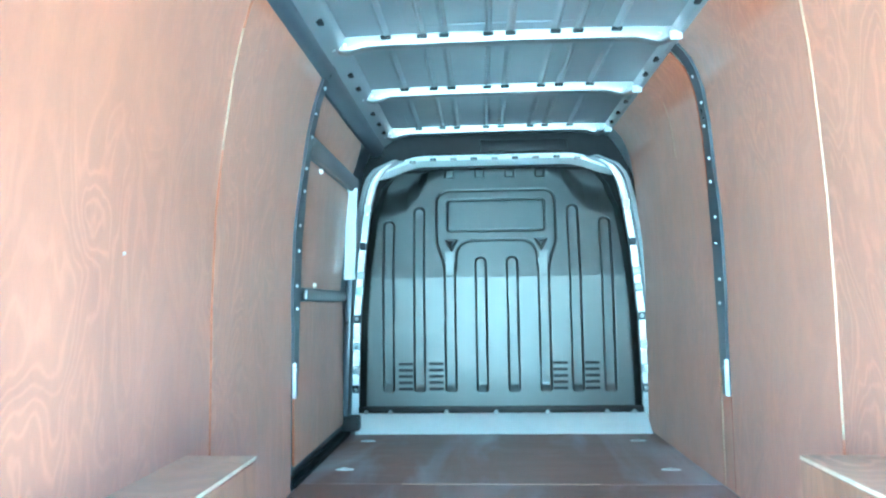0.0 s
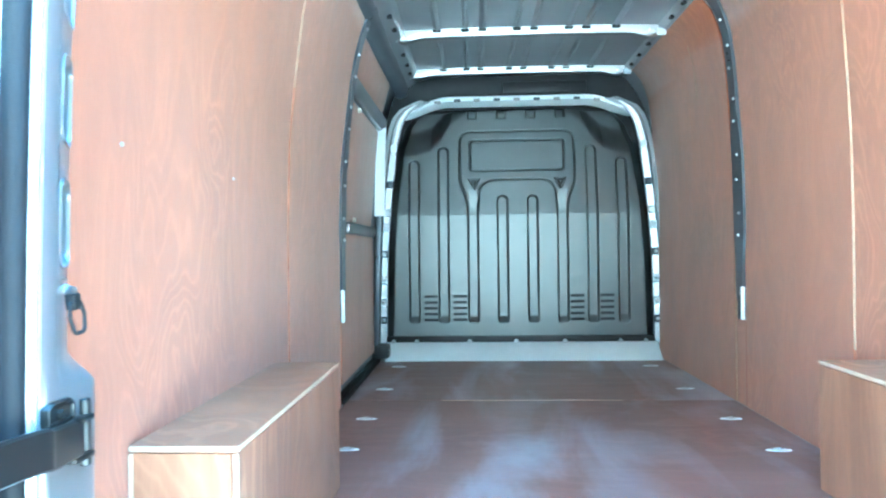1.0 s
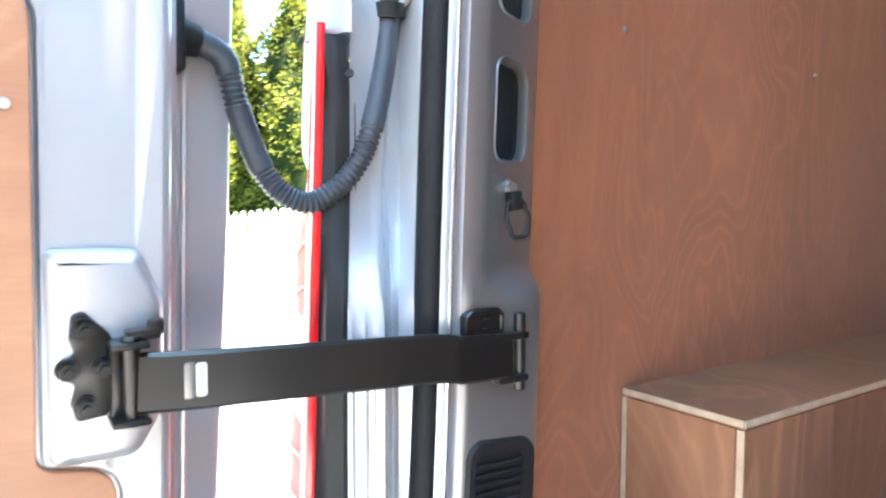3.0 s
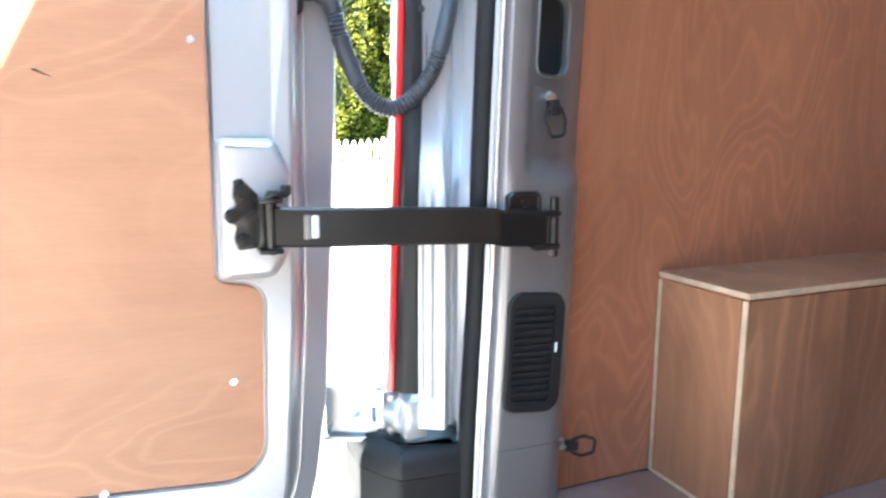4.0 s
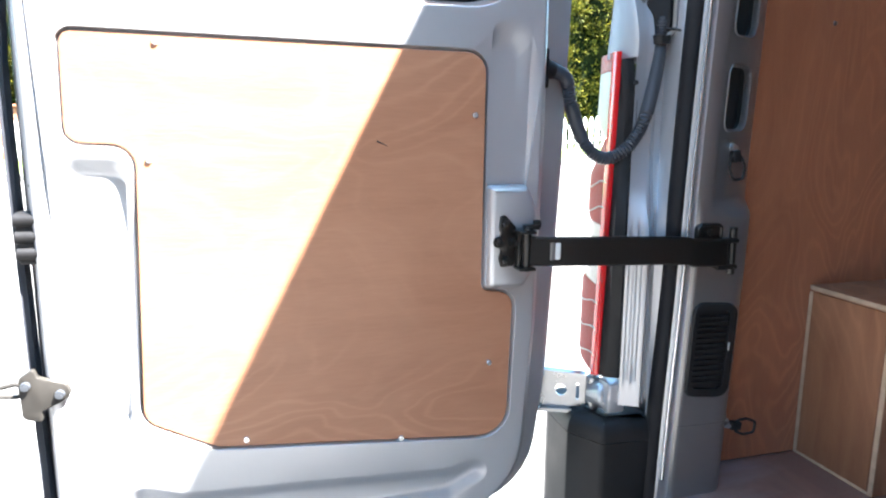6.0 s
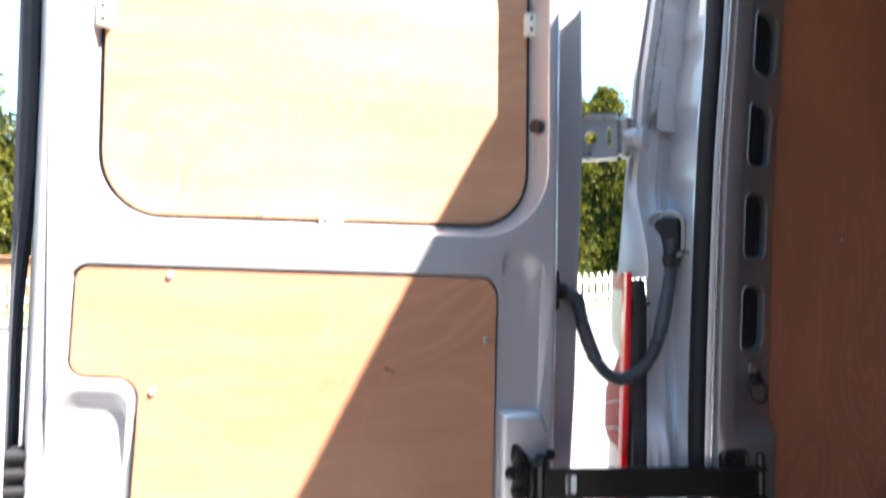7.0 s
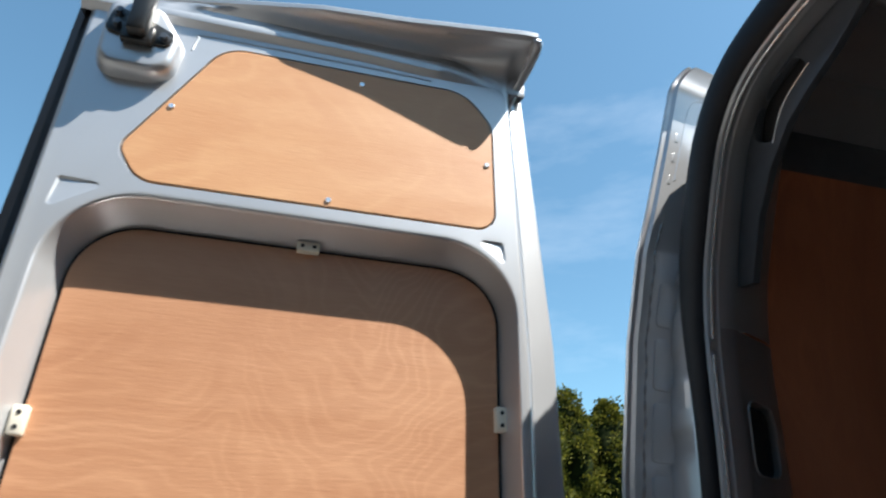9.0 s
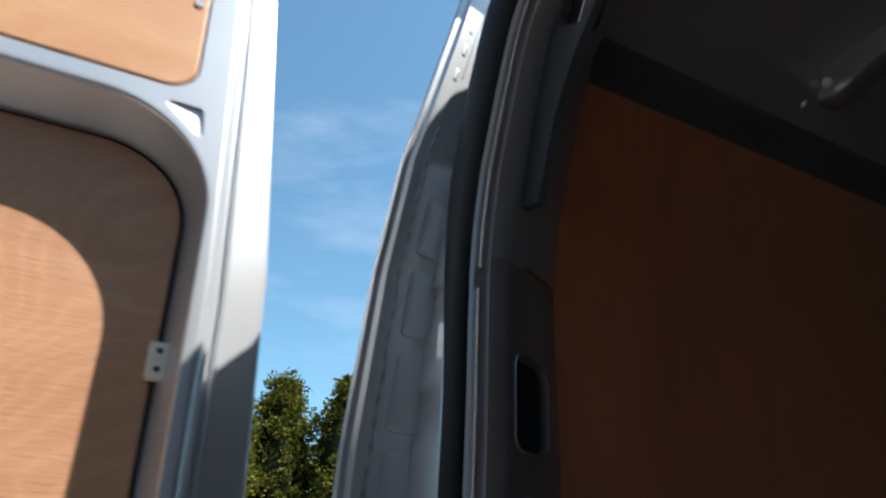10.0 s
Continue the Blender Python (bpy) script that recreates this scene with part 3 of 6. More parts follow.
for x in (-0.52, -0.30, -0.215, -0.045, 0.04, 0.21, 0.295, 0.50):
    bm = bmesh.new()
    frame_line = rounded([(x - 0.022, 3.66), (x + 0.022, 3.66), (x + 0.022, 3.84), (x - 0.022, 3.84)], 0.008, 3)
    tube(bm, [(q[0], q[1], 2.3155 + 0.010 * (1 - (q[0] / 0.66) ** 2)) for q in frame_line + frame_line[:1]], 0.0042, 6, False)
    tagged(finish("roof_swage", bm, M_ROOF), "pressed ridge on the roof skin", "roof ridge", "roof ridges", "structure")

# the header above the bulkhead, with a dark cab shelf
bm = bmesh.new()
rows = []
for i in range(81):
    x = -0.70 + 1.40 * i / 80
    a = abs(x)
    top = 2.150 - 0.075 * smoothstep(0.42, 0.72, a)
    rows.append([(x, 4.06, top + 0.03), (x, 3.935, top), (x, 3.93, top - 0.006), (x, 3.93, top - 0.028), (x, 3.95, top - 0.036), (x, 4.04, top - 0.045)])
ribbon(bm, rows)
header = thing("front_header", "pale steel header rail with square slots above the bulkhead", "header rail", kind="structure")
part("rail", bm, M_KICK, header)
for i in range(9):
    x = -0.48 + 0.12 * i
    bm = bmesh.new()
    block(bm, (x - 0.020, x + 0.020), (3.926, 3.934), (2.118 - 0.02 * smoothstep(0.35, 0.6, abs(x)), 2.136 - 0.02 * smoothstep(0.35, 0.6, abs(x))), 0.003, 1)
    part("slot", bm, M_STRIP if i % 2 else M_PRIMER, header)
bm = bmesh.new()
block(bm, (-0.68, 0.68), (4.06, 4.10), (2.10, 2.33), 0.0)
tagged(finish("header_back", bm, M_BLACK), "dark lining panel above the bulkhead", "panel", kind="structure")
bm = bmesh.new()
block(bm, (-0.08, 0.44), (4.046, 4.062), (2.19, 2.262), 0.006)
tagged(finish("header_recess", bm, M_BLACK), "dark recess in the panel above the bulkhead", "recess", kind="structure")

# ---- the bulkhead ----
bulkhead = thing("bulkhead", "satin dark grey pressed steel bulkhead with vertical channels", "bulkhead", kind="structure")
CHANNELS = [(-0.632, 1.775), (-0.452, 1.855), (-0.272, 1.55), (-0.092, 1.55), (0.090, 1.55), (0.270, 1.55), (0.450, 1.855), (0.632, 1.775)]


def box_sdf(x, z, cx, cz, hx, hz, r):
    qx, qz = abs(x - cx) - hx + r, abs(z - cz) - hz + r
    return math.hypot(max(qx, 0), max(qz, 0)) + min(max(qx, qz), 0) - r


def bulk_half(z):
    return mix_table([(0.66, 0.812), (1.2, 0.800), (1.55, 0.772), (1.85, 0.735), (2.0, 0.70), (2.06, 0.66), (2.10, 0.60), (2.13, 0.5)], z)


def bulk_y(x, z):
    y = 3.935 + 0.16 * max(0, z - 1.433)
    # channels pressed forwards, with a ramp at the foot
    for cx, top in CHANNELS:
        if abs(x - cx) > 0.05:
            continue
        open_top = 0.2 < abs(cx) < 0.3
        top = 1.75 if open_top else top
        d = box_sdf(x, z, cx, (0.765 + top) / 2, 0.033, (top - 0.765) / 2, 0.030)
        y += 0.026 * smoothstep(0.002, -0.009, d) * smoothstep(0.765, 0.83, z) * ((1 - smoothstep(1.44, 1.60, z)) if open_top else 1)
    # swage round the blanked window, running down into two channels
    half = 0.350 - 0.045 * smoothstep(1.66, 1.50, z)
    if z > 1.47:
        d = box_sdf(x, z, 0, 1.66, half, 0.292, 0.07)
        y += 0.011 * math.exp(-(d / 0.0048) ** 2) * smoothstep(1.47, 1.53, z)
    d = box_sdf(x, z, 0.0, 1.80, 0.288, 0.094, 0.022)
    y += 0.011 * math.exp(-(d / 0.0048) ** 2)
    if abs(x) < 0.26:
        d = box_sdf(x, z, 0, 1.35, 0.238, 0.30, 0.10)
        if z > 1.45:
            y += 0.011 * math.exp(-(d / 0.0048) ** 2) * smoothstep(1.45, 1.53, z)
    for s in (-1, 1):
        u, v = s * x - 0.262, z - 1.632
        if abs(u) < 0.06 and abs(v) < 0.06:
            d = max(v - 0.024, 0.88 * abs(u) - 0.48 * v - 0.020)
            y += 0.012 * math.exp(-((d + 0.006) / 0.006) ** 2)
    # shoulders set back towards the cab in the top corners
    a = abs(x)
    edge = mix_table([(0.30, 2.09), (0.40, 2.03), (0.46, 1.93), (0.53, 1.855), (0.62, 1.83), (0.85, 1.80)], a)
    y += 0.085 * smoothstep(-0.03, 0.15, z - edge)
    # outer rim rolled back
    y += 0.05 * smoothstep(0.055, 0.0, bulk_half(z) - a)
    for k in (-0.27, -0.09, 0.09, 0.27):
        y += 0.02 * smoothstep(0.03, 0.022, abs(x - k)) * smoothstep(2.03, 2.04, z)
    return y


bm = bmesh.new()
NX, NZ = 480, 400
rows = []
for j in range(NZ + 1):
    z = 0.665 + (2.085 - 0.665) * j / NZ
    h = bulk_half(z)
    rows.append([(-h + 2 * h * i / NX, bulk_y(-h + 2 * h * i / NX, z), z) for i in range(NX + 1)])
ribbon(bm, rows)
part("pressed_panel", bm, M_BULK, bulkhead, angle=60)
# louvre openings as near-black plates, the shade inside given as colour
for cx in (-0.532, -0.356, 0.350, 0.528):
    for k in range(5):
        bm = bmesh.new()
        z = 0.797 + 0.0355 * k
        slab(bm, rounded([(cx - 0.042, z - 0.008), (cx + 0.042, z - 0.008), (cx + 0.042, z + 0.008), (cx - 0.042, z + 0.008)], 0.007, 4), on_y, 3.9335, 3.945, 0.002)
        part("louvre", bm, M_DARK, bulkhead)
bm = bmesh.new()
block(bm, (-0.815, 0.815), (3.915, 3.945), (0.660, 0.700), 0.006)
part("foot_seal", bm, M_BLACK, bulkhead, "black rubber foot seal")
for x in (-0.76, -0.62, -0.30, -0.02, 0.27, 0.60, 0.75):
    bm = bmesh.new()
    rod(bm, (x, 3.916, 0.668), (x, 3.903, 0.668), 0.014, 0.011, 12)
    part("fixing_screw", bm, M_STEEL, bulkhead)
bm = bmesh.new()
ribbon(bm, [[(x, 3.785, 0.571), (x, 3.79, 0.576), (x, 3.905, 0.662), (x, 3.915, 0.664), (x, 3.93, 0.57)] for x in (-0.80, 0.815)])
kick = tagged(finish("kick_plate", bm, M_KICK), "pale zinc kick plate sloping up to the bulkhead", "kick plate", kind="structure")
for s in (-1, 1):
    rail = thing("bulkhead_rail", "steel side rail with clips beside the bulkhead", "rail", "bulkhead rails", "structure")
    bm = bmesh.new()
    zs = [0.60 + 1.52 * i / 30 for i in range(31)]
    ribbon(bm, [[(s * (bulk_half(z) - 0.012), 3.93, z), (s * (bulk_half(z) - 0.008), 3.915, z), (s * (bulk_half(z) + 0.028), 3.905, z), (s * (bulk_half(z) + 0.036), 3.88, z), (s * (bulk_half(z) + 0.06), 3.88, z), (s * (bulk_half(z) + 0.075), 3.97, z)] for z in zs])
    part("rail_skin", bm, M_ROOF, rail)
    for i, z in enumerate((0.80, 0.91, 1.04, 1.20, 1.36, 1.45, 1.62, 1.84)):
        bm = bmesh.new()
        x = s * (bulk_half(z) + 0.008)
        block(bm, (x - 0.02, x + 0.02), (3.896, 3.908), (z - 0.022, z + 0.022), 0.004, 1)
        part("clip", bm, M_KICK if i % 3 else M_STRIP, rail)
        if z < 1.3:
            bm = bmesh.new()
            rod(bm, (x, 3.897, z), (x, 3.885, z), 0.012, 0.009, 10)
            part("bolt", bm, M_STEEL, rail)
    bm = bmesh.new()
    ribbon(bm, [[(s * (bulk_half(z) - 0.004), 3.900, z), (s * (bulk_half(z) + 0.014), 3.894, z), (s * (bulk_half(z) + 0.014), 3.91, z)] for z in [1.80 + 0.30 * i / 8 for i in range(9)]], True)
    part("bright_flange", bm, M_KICK, rail)
# unseen wall added to close the shell against light
bm = bmesh.new()
block(bm, (-0.95, 0.95), (4.16, 4.20), (0.3, 2.4), 0.0)
tagged(finish("light_stop_front", bm, M_DARK), "unseen near-black wall added to keep light out behind the bulkhead", "wall", kind="structure")

# ---- body shell ----
SHELL = [(0.955, 0.34), (0.955, 1.30), (0.935, 1.62), (0.90, 1.86), (0.845, 2.07), (0.785, 2.20), (0.715, 2.30), (0.64, 2.335), (0.52, 2.35), (0.25, 2.365)]


def rear_edge(z):
    return 0.545 + 0.052 * (z - 0.40)


bm = bmesh.new()
sec = [(-a, b) for a, b in SHELL] + [(a, b) for a, b in reversed(SHELL)]
inner = [(a * 0.994, b - 0.004 if b > 1.5 else b) for a, b in sec]
rows = []
for y in (None, 1.2, 2.2, 3.2, 4.2):
    rows.append([(a, (rear_edge(b) + (0.075 if b > 2.15 else 0.06)) if y is None else y, b) for a, b in sec])
back = [[(a, p[1], b) for (a, b), p in zip(inner, row)] for row in rows]
m1, m2 = ribbon(bm, rows), ribbon(bm, back)
bridge(bm, m1[0], m2[0], False)
van_body = tagged(finish("van_body", bm, M_SILVER), "silver painted van body panels", "van body", kind="structure")
bm = bmesh.new()
block(bm, (-0.93, 0.93), (0.56, 4.2), (0.30, 0.50), 0.0)
tagged(finish("chassis", bm, M_DARK), "dark underbody of the van", "chassis", kind="structure")

# ---- frame of the rear opening ----
SPINE_L = [(-0.744, 0.578, 0.53), (-0.745, 0.585, 0.72), (-0.746, 0.596, 0.95), (-0.747, 0.604, 1.20), (-0.744, 0.615, 1.50), (-0.738, 0.625, 1.68), (-0.729, 0.632, 1.85), (-0.712, 0.637, 1.95), (-0.688, 0.640, 2.02), (-0.652, 0.643, 2.105), (-0.625, 0.645, 2.155), (-0.575, 0.647, 2.205), (-0.510, 0.649, 2.232), (-0.40, 0.650, 2.246), (-0.2, 0.651, 2.257)]
SPINE = spline(SPINE_L + [(0.0, 0.652, 2.262)] + [(-x, y, z) for x, y, z in reversed(SPINE_L)], 6)
NORMALS = []
for i, p in enumerate(SPINE):
    d = SPINE[min(i + 1, len(SPINE) - 1)] - SPINE[max(i - 1, 0)]
    NORMALS.append(Vector((-d.z, 0, d.x)).normalized())


def swept(bm, section, i0=0, i1=None, closed=False):
    rows = []
    for p, n in list(zip(SPINE, NORMALS))[i0:i1]:
        rows.append([(p.x + n.x * a, p.y + b, p.z + n.z * a) for a, b in section])
    return ribbon(bm, rows, closed)


opening = thing("rear_frame", "silver painted pressed steel frame round the rear opening", "door frame", kind="structure")
bm = bmesh.new()
swept(bm, [(0.030, -0.022), (0.016, -0.020), (0.006, -0.012), (0.001, -0.008), (-0.001, -0.004), (0.001, 0.0), (0.003, 0.008), (0.005, 0.014), (0.005, 0.018), (0.004, 0.020)])
part("flange", bm, M_SILVER, opening)
SPLIT = next(i for i, p in enumerate(SPINE) if p.z > 1.86)
FACE = [(0.004, 0.020), (0.002, 0.030), (0.002, 0.046), (0.008, 0.055), (0.014, 0.076), (0.042, 0.128), (0.060, 0.154), (0.085, 0.180)]
FACE_LOW = [(0.004, 0.020), (0.000, 0.026), (-0.001, 0.060), (-0.001, 0.112), (0.004, 0.124), (0.016, 0.136), (0.040, 0.156), (0.085, 0.180)]
bm = bmesh.new()
swept(bm, FACE, SPLIT)
part("inner_face", bm, M_ROOF, opening)


def spine_at(z):
    for a, b in zip(SPINE, SPINE[1:]):
        if a.z <= z <= b.z:
            t = (z - a.z) / (b.z - a.z)
            return a.lerp(b, t)
    return SPINE[0]


def pillar_face(depth=0.0):
    """Map (distance forward of the flange, height) onto the pillar's inner face."""
    def at(q):
        p = spine_at(q[1])
        k = smoothstep(1.066, 1.104, q[1])
        n = k * mix_table([(b, a) for a, b in FACE], q[0]) + (1 - k) * mix_table([(b, a) for a, b in FACE_LOW], q[0])
        return (p.x - n - depth, p.y + q[0], q[1])
    return at


ztop = SPINE[SPLIT].z
bm = bmesh.new()
SLOTS = [1.262, 1.412, 1.562, 1.712]
holes = [rounded([(0.060, z - 0.052, 0.014), (0.126, z - 0.052, 0.02), (0.126, z + 0.052, 0.02), (0.060, z + 0.052, 0.014)], 0.015, 5) for z in SLOTS]
# plain strips on both sides of the slotted band, in rows up the pillar
ZROWS = [0.535 + (ztop - 0.535) * i / 180 for i in range(181)]
ribbon(bm, [[pillar_face()((d, z)) for d in (0.020, 0.023, 0.026, 0.032, 0.040, 0.046, 0.050)] for z in ZROWS])
ribbon(bm, [[pillar_face()((d, z)) for d in (0.138, 0.144, 0.150, 0.158, 0.168, 0.180)] for z in ZROWS])
ribbon(bm, [[pillar_face()((d, z)) for d in (0.050, 0.055, 0.060, 0.067, 0.076, 0.086, 0.096, 0.108, 0.116, 0.124, 0.130, 0.138)] for z in [0.535 + (1.195 - 0.535) * i / 110 for i in range(111)]])
outer = [(0.050, 1.195 + (ztop - 1.195) * i / 30) for i in range(31)] + [(0.138, ztop - (ztop - 1.195) * i / 30) for i in range(31)]
loops = [add_loop(bm, outer, pillar_face())] + [add_loop(bm, h, pillar_face()) for h in holes]
fill(bm, loops)
for h, v in zip(holes, loops[1:]):
    rim = add_loop(bm, grown(h, -0.0015), pillar_face(0.003))
    deep = add_loop(bm, grown(h, -0.002), pillar_face(0.012))
    bridge(bm, v, rim)
    bridge(bm, rim, deep)
part("pillar_face", bm, M_PRIMER, opening)
# near-black cups behind the slots put the shade inside into the colour
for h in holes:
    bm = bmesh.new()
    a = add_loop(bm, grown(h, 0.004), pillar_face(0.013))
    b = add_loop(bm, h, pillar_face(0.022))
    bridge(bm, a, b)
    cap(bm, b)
    part("slot_shade_cup", bm, M_DARK, opening)
    bm = bmesh.new()
    tube(bm, [pillar_face(-0.0008)(q) for q in grown(h, 0.0015) + grown(h, 0.0015)[:1]], 0.0016, 8, False)
    part("slot_rim", bm, M_PRIMER, opening)
bm = bmesh.new()
tube(bm, [pillar_face(-0.0005)((0.022 + 0.125 * i / 12, 0.705 - 0.004 * i / 12)) for i in range(13)], 0.0010, 6)
part("seam", bm, M_PRIMER, opening)
for z in (1.795, 1.905):
    p = spine_at(z)
    bm = bmesh.new()
    rod(bm, (p.x - 0.009, p.y + 0.042, z), (p.x - 0.0055, p.y + 0.042, z), 0.006, 0.006, 12)
    part("plug", bm, M_DARK, opening)
for s in (-1, 1):
    bm = bmesh.new()
    arc = [(p.x, p.z) for p in SPINE if p.x < -0.33 and p.z > 1.93]
    gusset = [(s * -x, z) for x, z in [(x - 0.012, z + 0.008) for x, z in arc] + [(-0.36, 2.222), (-0.44, 2.182), (-0.50, 2.160), (-0.55, 2.135), (-0.60, 2.090), (-0.645, 2.030), (-0.69, 1.935)]]
    hole = rounded([(s * -x, z) for x, z in [(-0.620, 2.152), (-0.590, 2.208), (-0.505, 2.230), (-0.484, 2.196), (-0.528, 2.180), (-0.558, 2.160), (-0.584, 2.124)]], 0.014, 5)
    front, back = [add_loop(bm, q, on_y(0.696)) for q in (gusset, hole)], [add_loop(bm, q, on_y(0.708)) for q in (gusset, hole)]
    for pair in (front, back):
        fill(bm, pair)
    for u, v in zip(front, back):
        bridge(bm, u, v)
    # gusset is silver too: slate grey puts its shade into the colour
    part("corner_gusset", bm, M_STRIP, opening)
    # near-black sheet behind the gusset hole stands for the shade there
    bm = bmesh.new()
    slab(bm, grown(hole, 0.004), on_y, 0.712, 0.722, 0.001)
    part("corner_shade_sheet", bm, M_DARK, opening)
    # pale tube painting the glint along the slot's lower edge
    bm = bmesh.new()
    tube(bm, [(q[0], 0.6955, q[1]) for q in spline([(s * 0.484, 0.0, 2.196), (s * 0.528, 0.0, 2.180), (s * 0.558, 0.0, 2.160), (s * 0.584, 0.0, 2.124)], 6) for q in [(q[0], q[2])]], 0.0014, 8)
    part("slot_edge", bm, M_BRIGHT, opening)

# folded flange edge, jointed beside the upper plug; paler metal paints its sky glint
half = [p for p in SPINE if p.x < 0.05]
for z0, z1, dx in ((0.60, 1.826, 0.0), (1.834, 2.30, 0.002)):
    bm = bmesh.new()
    tube(bm, [(p.x + dx, p.y + 0.003, p.z - (0.002 if p.z > 2.2 else 0)) for p in half if z0 < p.z < z1], 0.0026, 10)
    part("folded_edge", bm, M_BRIGHT, opening)

# rubber seal on the flange
bm = bmesh.new()
rows = []
for p, n in zip(SPINE, NORMALS):
    w = 0.0158 + 0.0152 * smoothstep(1.70, 2.05, p.z)
    rows.append([(p.x + n.x * (w + w * math.cos(k * math.pi / 8)), p.y - 0.012 + 0.013 * math.sin(k * math.pi / 8), p.z + n.z * (w + w * math.cos(k * math.pi / 8))) for k in range(16)])
ribbon(bm, rows, True)
seal = thing("door_seal", "thick black rubber seal round the rear opening", "seal")
part("bulb", bm, M_RUBBER, seal)
bm = bmesh.new()
swept(bm, [(0.0045, -0.001), (0.0045, 0.004), (0.0025, 0.005), (0.0025, -0.001)], 0, None, True)
part("carrier_clip", bm, M_RUBBER, seal)

# ---- silver corner post outside the opening ----
EDGE = [(0.45, (-0.842, 0.470)), (0.80, (-0.842, 0.482)), (1.33, (-0.856, 0.502)), (1.66, (-0.842, 0.523)), (1.865, (-0.828, 0.547)), (2.02, (-0.802, 0.570)), (2.10, (-0.789, 0.591)), (2.25, (-0.773, 0.631)), (2.35, (-0.763, 0.656)), (2.40, (-0.757, 0.667))]


def edge_at(z):
    return (mix_table([(k, v[0]) for k, v in EDGE], z), mix_table([(k, v[1]) for k, v in EDGE], z))


def plan_at(z):
    """Plan of the outer channel at a height: rubber base, channel floor, lip, lamp line, outer edge."""
    p = spine_at(min(z, 1.84)) if z > 0.54 else SPINE[0]
    k = smoothstep(1.02, 1.20, z)
    base = Vector((p.x - 0.016, p.y - 0.020))
    floor_pt = Vector((-0.774, 0.562)).lerp(Vector((-0.818, 0.588)), k)
    lip = Vector((-0.753, 0.531)).lerp(Vector((-0.806, 0.548)), k)
    line = Vector((-0.770, 0.503)).lerp(Vector((-0.799, 0.521)), k)
    if z > 1.34:
        ex, ey = edge_at(z)
        f = smoothstep(1.345, 1.50, z)
        if z > 1.84:
            s = spine_at(min(z, 2.13))
            base = Vector((s.x - 0.014, s.y - 0.018))
        rim = Vector((ex, ey))
        for q, off in ((floor_pt, (-0.014, 0.090)), (lip, (-0.002, 0.046)), (line, (0.009, 0.012))):
            t = q.lerp(rim + Vector(off), f)
            q.x, q.y = t.x, t.y
    return base, floor_pt, lip, line


def channel_at(z):
    line = plan_at(z)[3]
    return (line.x, line.y)


corner = thing("corner_post", "silver painted outer corner post of the van beside the rear opening", "corner post", kind="structure")
bm = bmesh.new()
rows = []
for i in range(161):
    z = 0.748 + (2.035 - 0.748) * i / 160
    base, fl, lip, line = plan_at(z)
    # overlapping pressed plates up the upper half, sharp vertical folds below
    step = 0.0045 if 1.46 < z < 2.0 and (z * 8.1) % 1 < 0.62 else 0.0
    fold = (1 - smoothstep(0.98, 1.08, z)) * smoothstep(0.77, 0.83, z)
    out = Vector((lip.y - line.y, line.x - lip.x)).normalized()
    folds = [lip.lerp(line, k) + out * (d * fold) for k, d in ((0.12, 0.0), (0.20, -0.007), (0.34, -0.007), (0.42, 0.002), (0.50, 0.002), (0.58, -0.006), (0.72, -0.006), (0.80, 0.001), (0.92, 0.001))]
    rows.append([(q.x, q.y, z) for q in (base + Vector((0.006, 0.012)), base, base.lerp(fl, 0.25), base.lerp(fl, 0.3) + Vector((-step * 0.6, -step)), base.lerp(fl, 0.86) + Vector((-step * 0.6, -step)), base.lerp(fl, 0.92), fl, fl + Vector((0.001, -0.005)), fl.lerp(lip, 0.45) + Vector((0.003, 0)), fl.lerp(lip, 0.5) + Vector((-0.003, 0)), fl.lerp(lip, 0.75) + Vector((0.004, 0)), lip + Vector((0.001, 0.004)), lip, *folds, line + Vector((0.001, 0.002)), line + Vector((-0.004, 0.004)))])
ribbon(bm, rows)
part("channel", bm, M_SILVER, corner)
bm = bmesh.new()
rows = []
for i in range(121):
    z = 1.325 + (2.397 - 1.325) * min(i / 108, 1.0)
    if i > 104:
        z = 2.357 + 0.040 * math.sin((i - 104) / 16 * math.pi / 2)
    # the head of the post rounds over towards the roof
    u = max(0.0, (z - 2.357) / 0.040)
    turn = 1 - math.sqrt(max(0.0, 1 - u * u))
    ex, ey = edge_at(z)
    ex, ey = ex + 0.034 * turn, ey + 0.016 * turn
    line = plan_at(z)[3] + Vector((0.030 * turn, 0.016 * turn))
    k = smoothstep(1.55, 1.72, z)
    deep = 0.086 + 0.070 * smoothstep(1.95, 2.15, z)
    lean = -0.014 * deep / 0.086
    rows.append([(line.x + lean * k, line.y + 0.006 + deep * k, z), (line.x + 0.5 * lean * k, line.y + 0.004 + deep * 0.5 * k, z), (line.x + 0.0035, line.y + 0.006, z), (line.x + 0.004, line.y + 0.002, z), (line.x - 0.002, line.y - 0.003, z), (ex + 0.007, ey + 0.0015, z), (ex + 0.003, ey - 0.001, z), (ex - 0.003, ey + 0.002, z), (ex - 0.012, ey + 0.014, z), (min(ex - 0.05, -0.90 + max(0, z - 1.9) * 0.25), ey + 0.10, z)])
made = ribbon(bm, rows)
cap(bm, made[-1])
part("post_panel", bm, M_SILVER, corner)


def post_wall(z, along, out=0.0):
    """Point on the inner wall of the post, so far forward of its outer line."""
    line = plan_at(z)[3]
    return Vector((line.x + 0.0035 - 0.0175 * along / 0.092 + out, line.y + along, z))


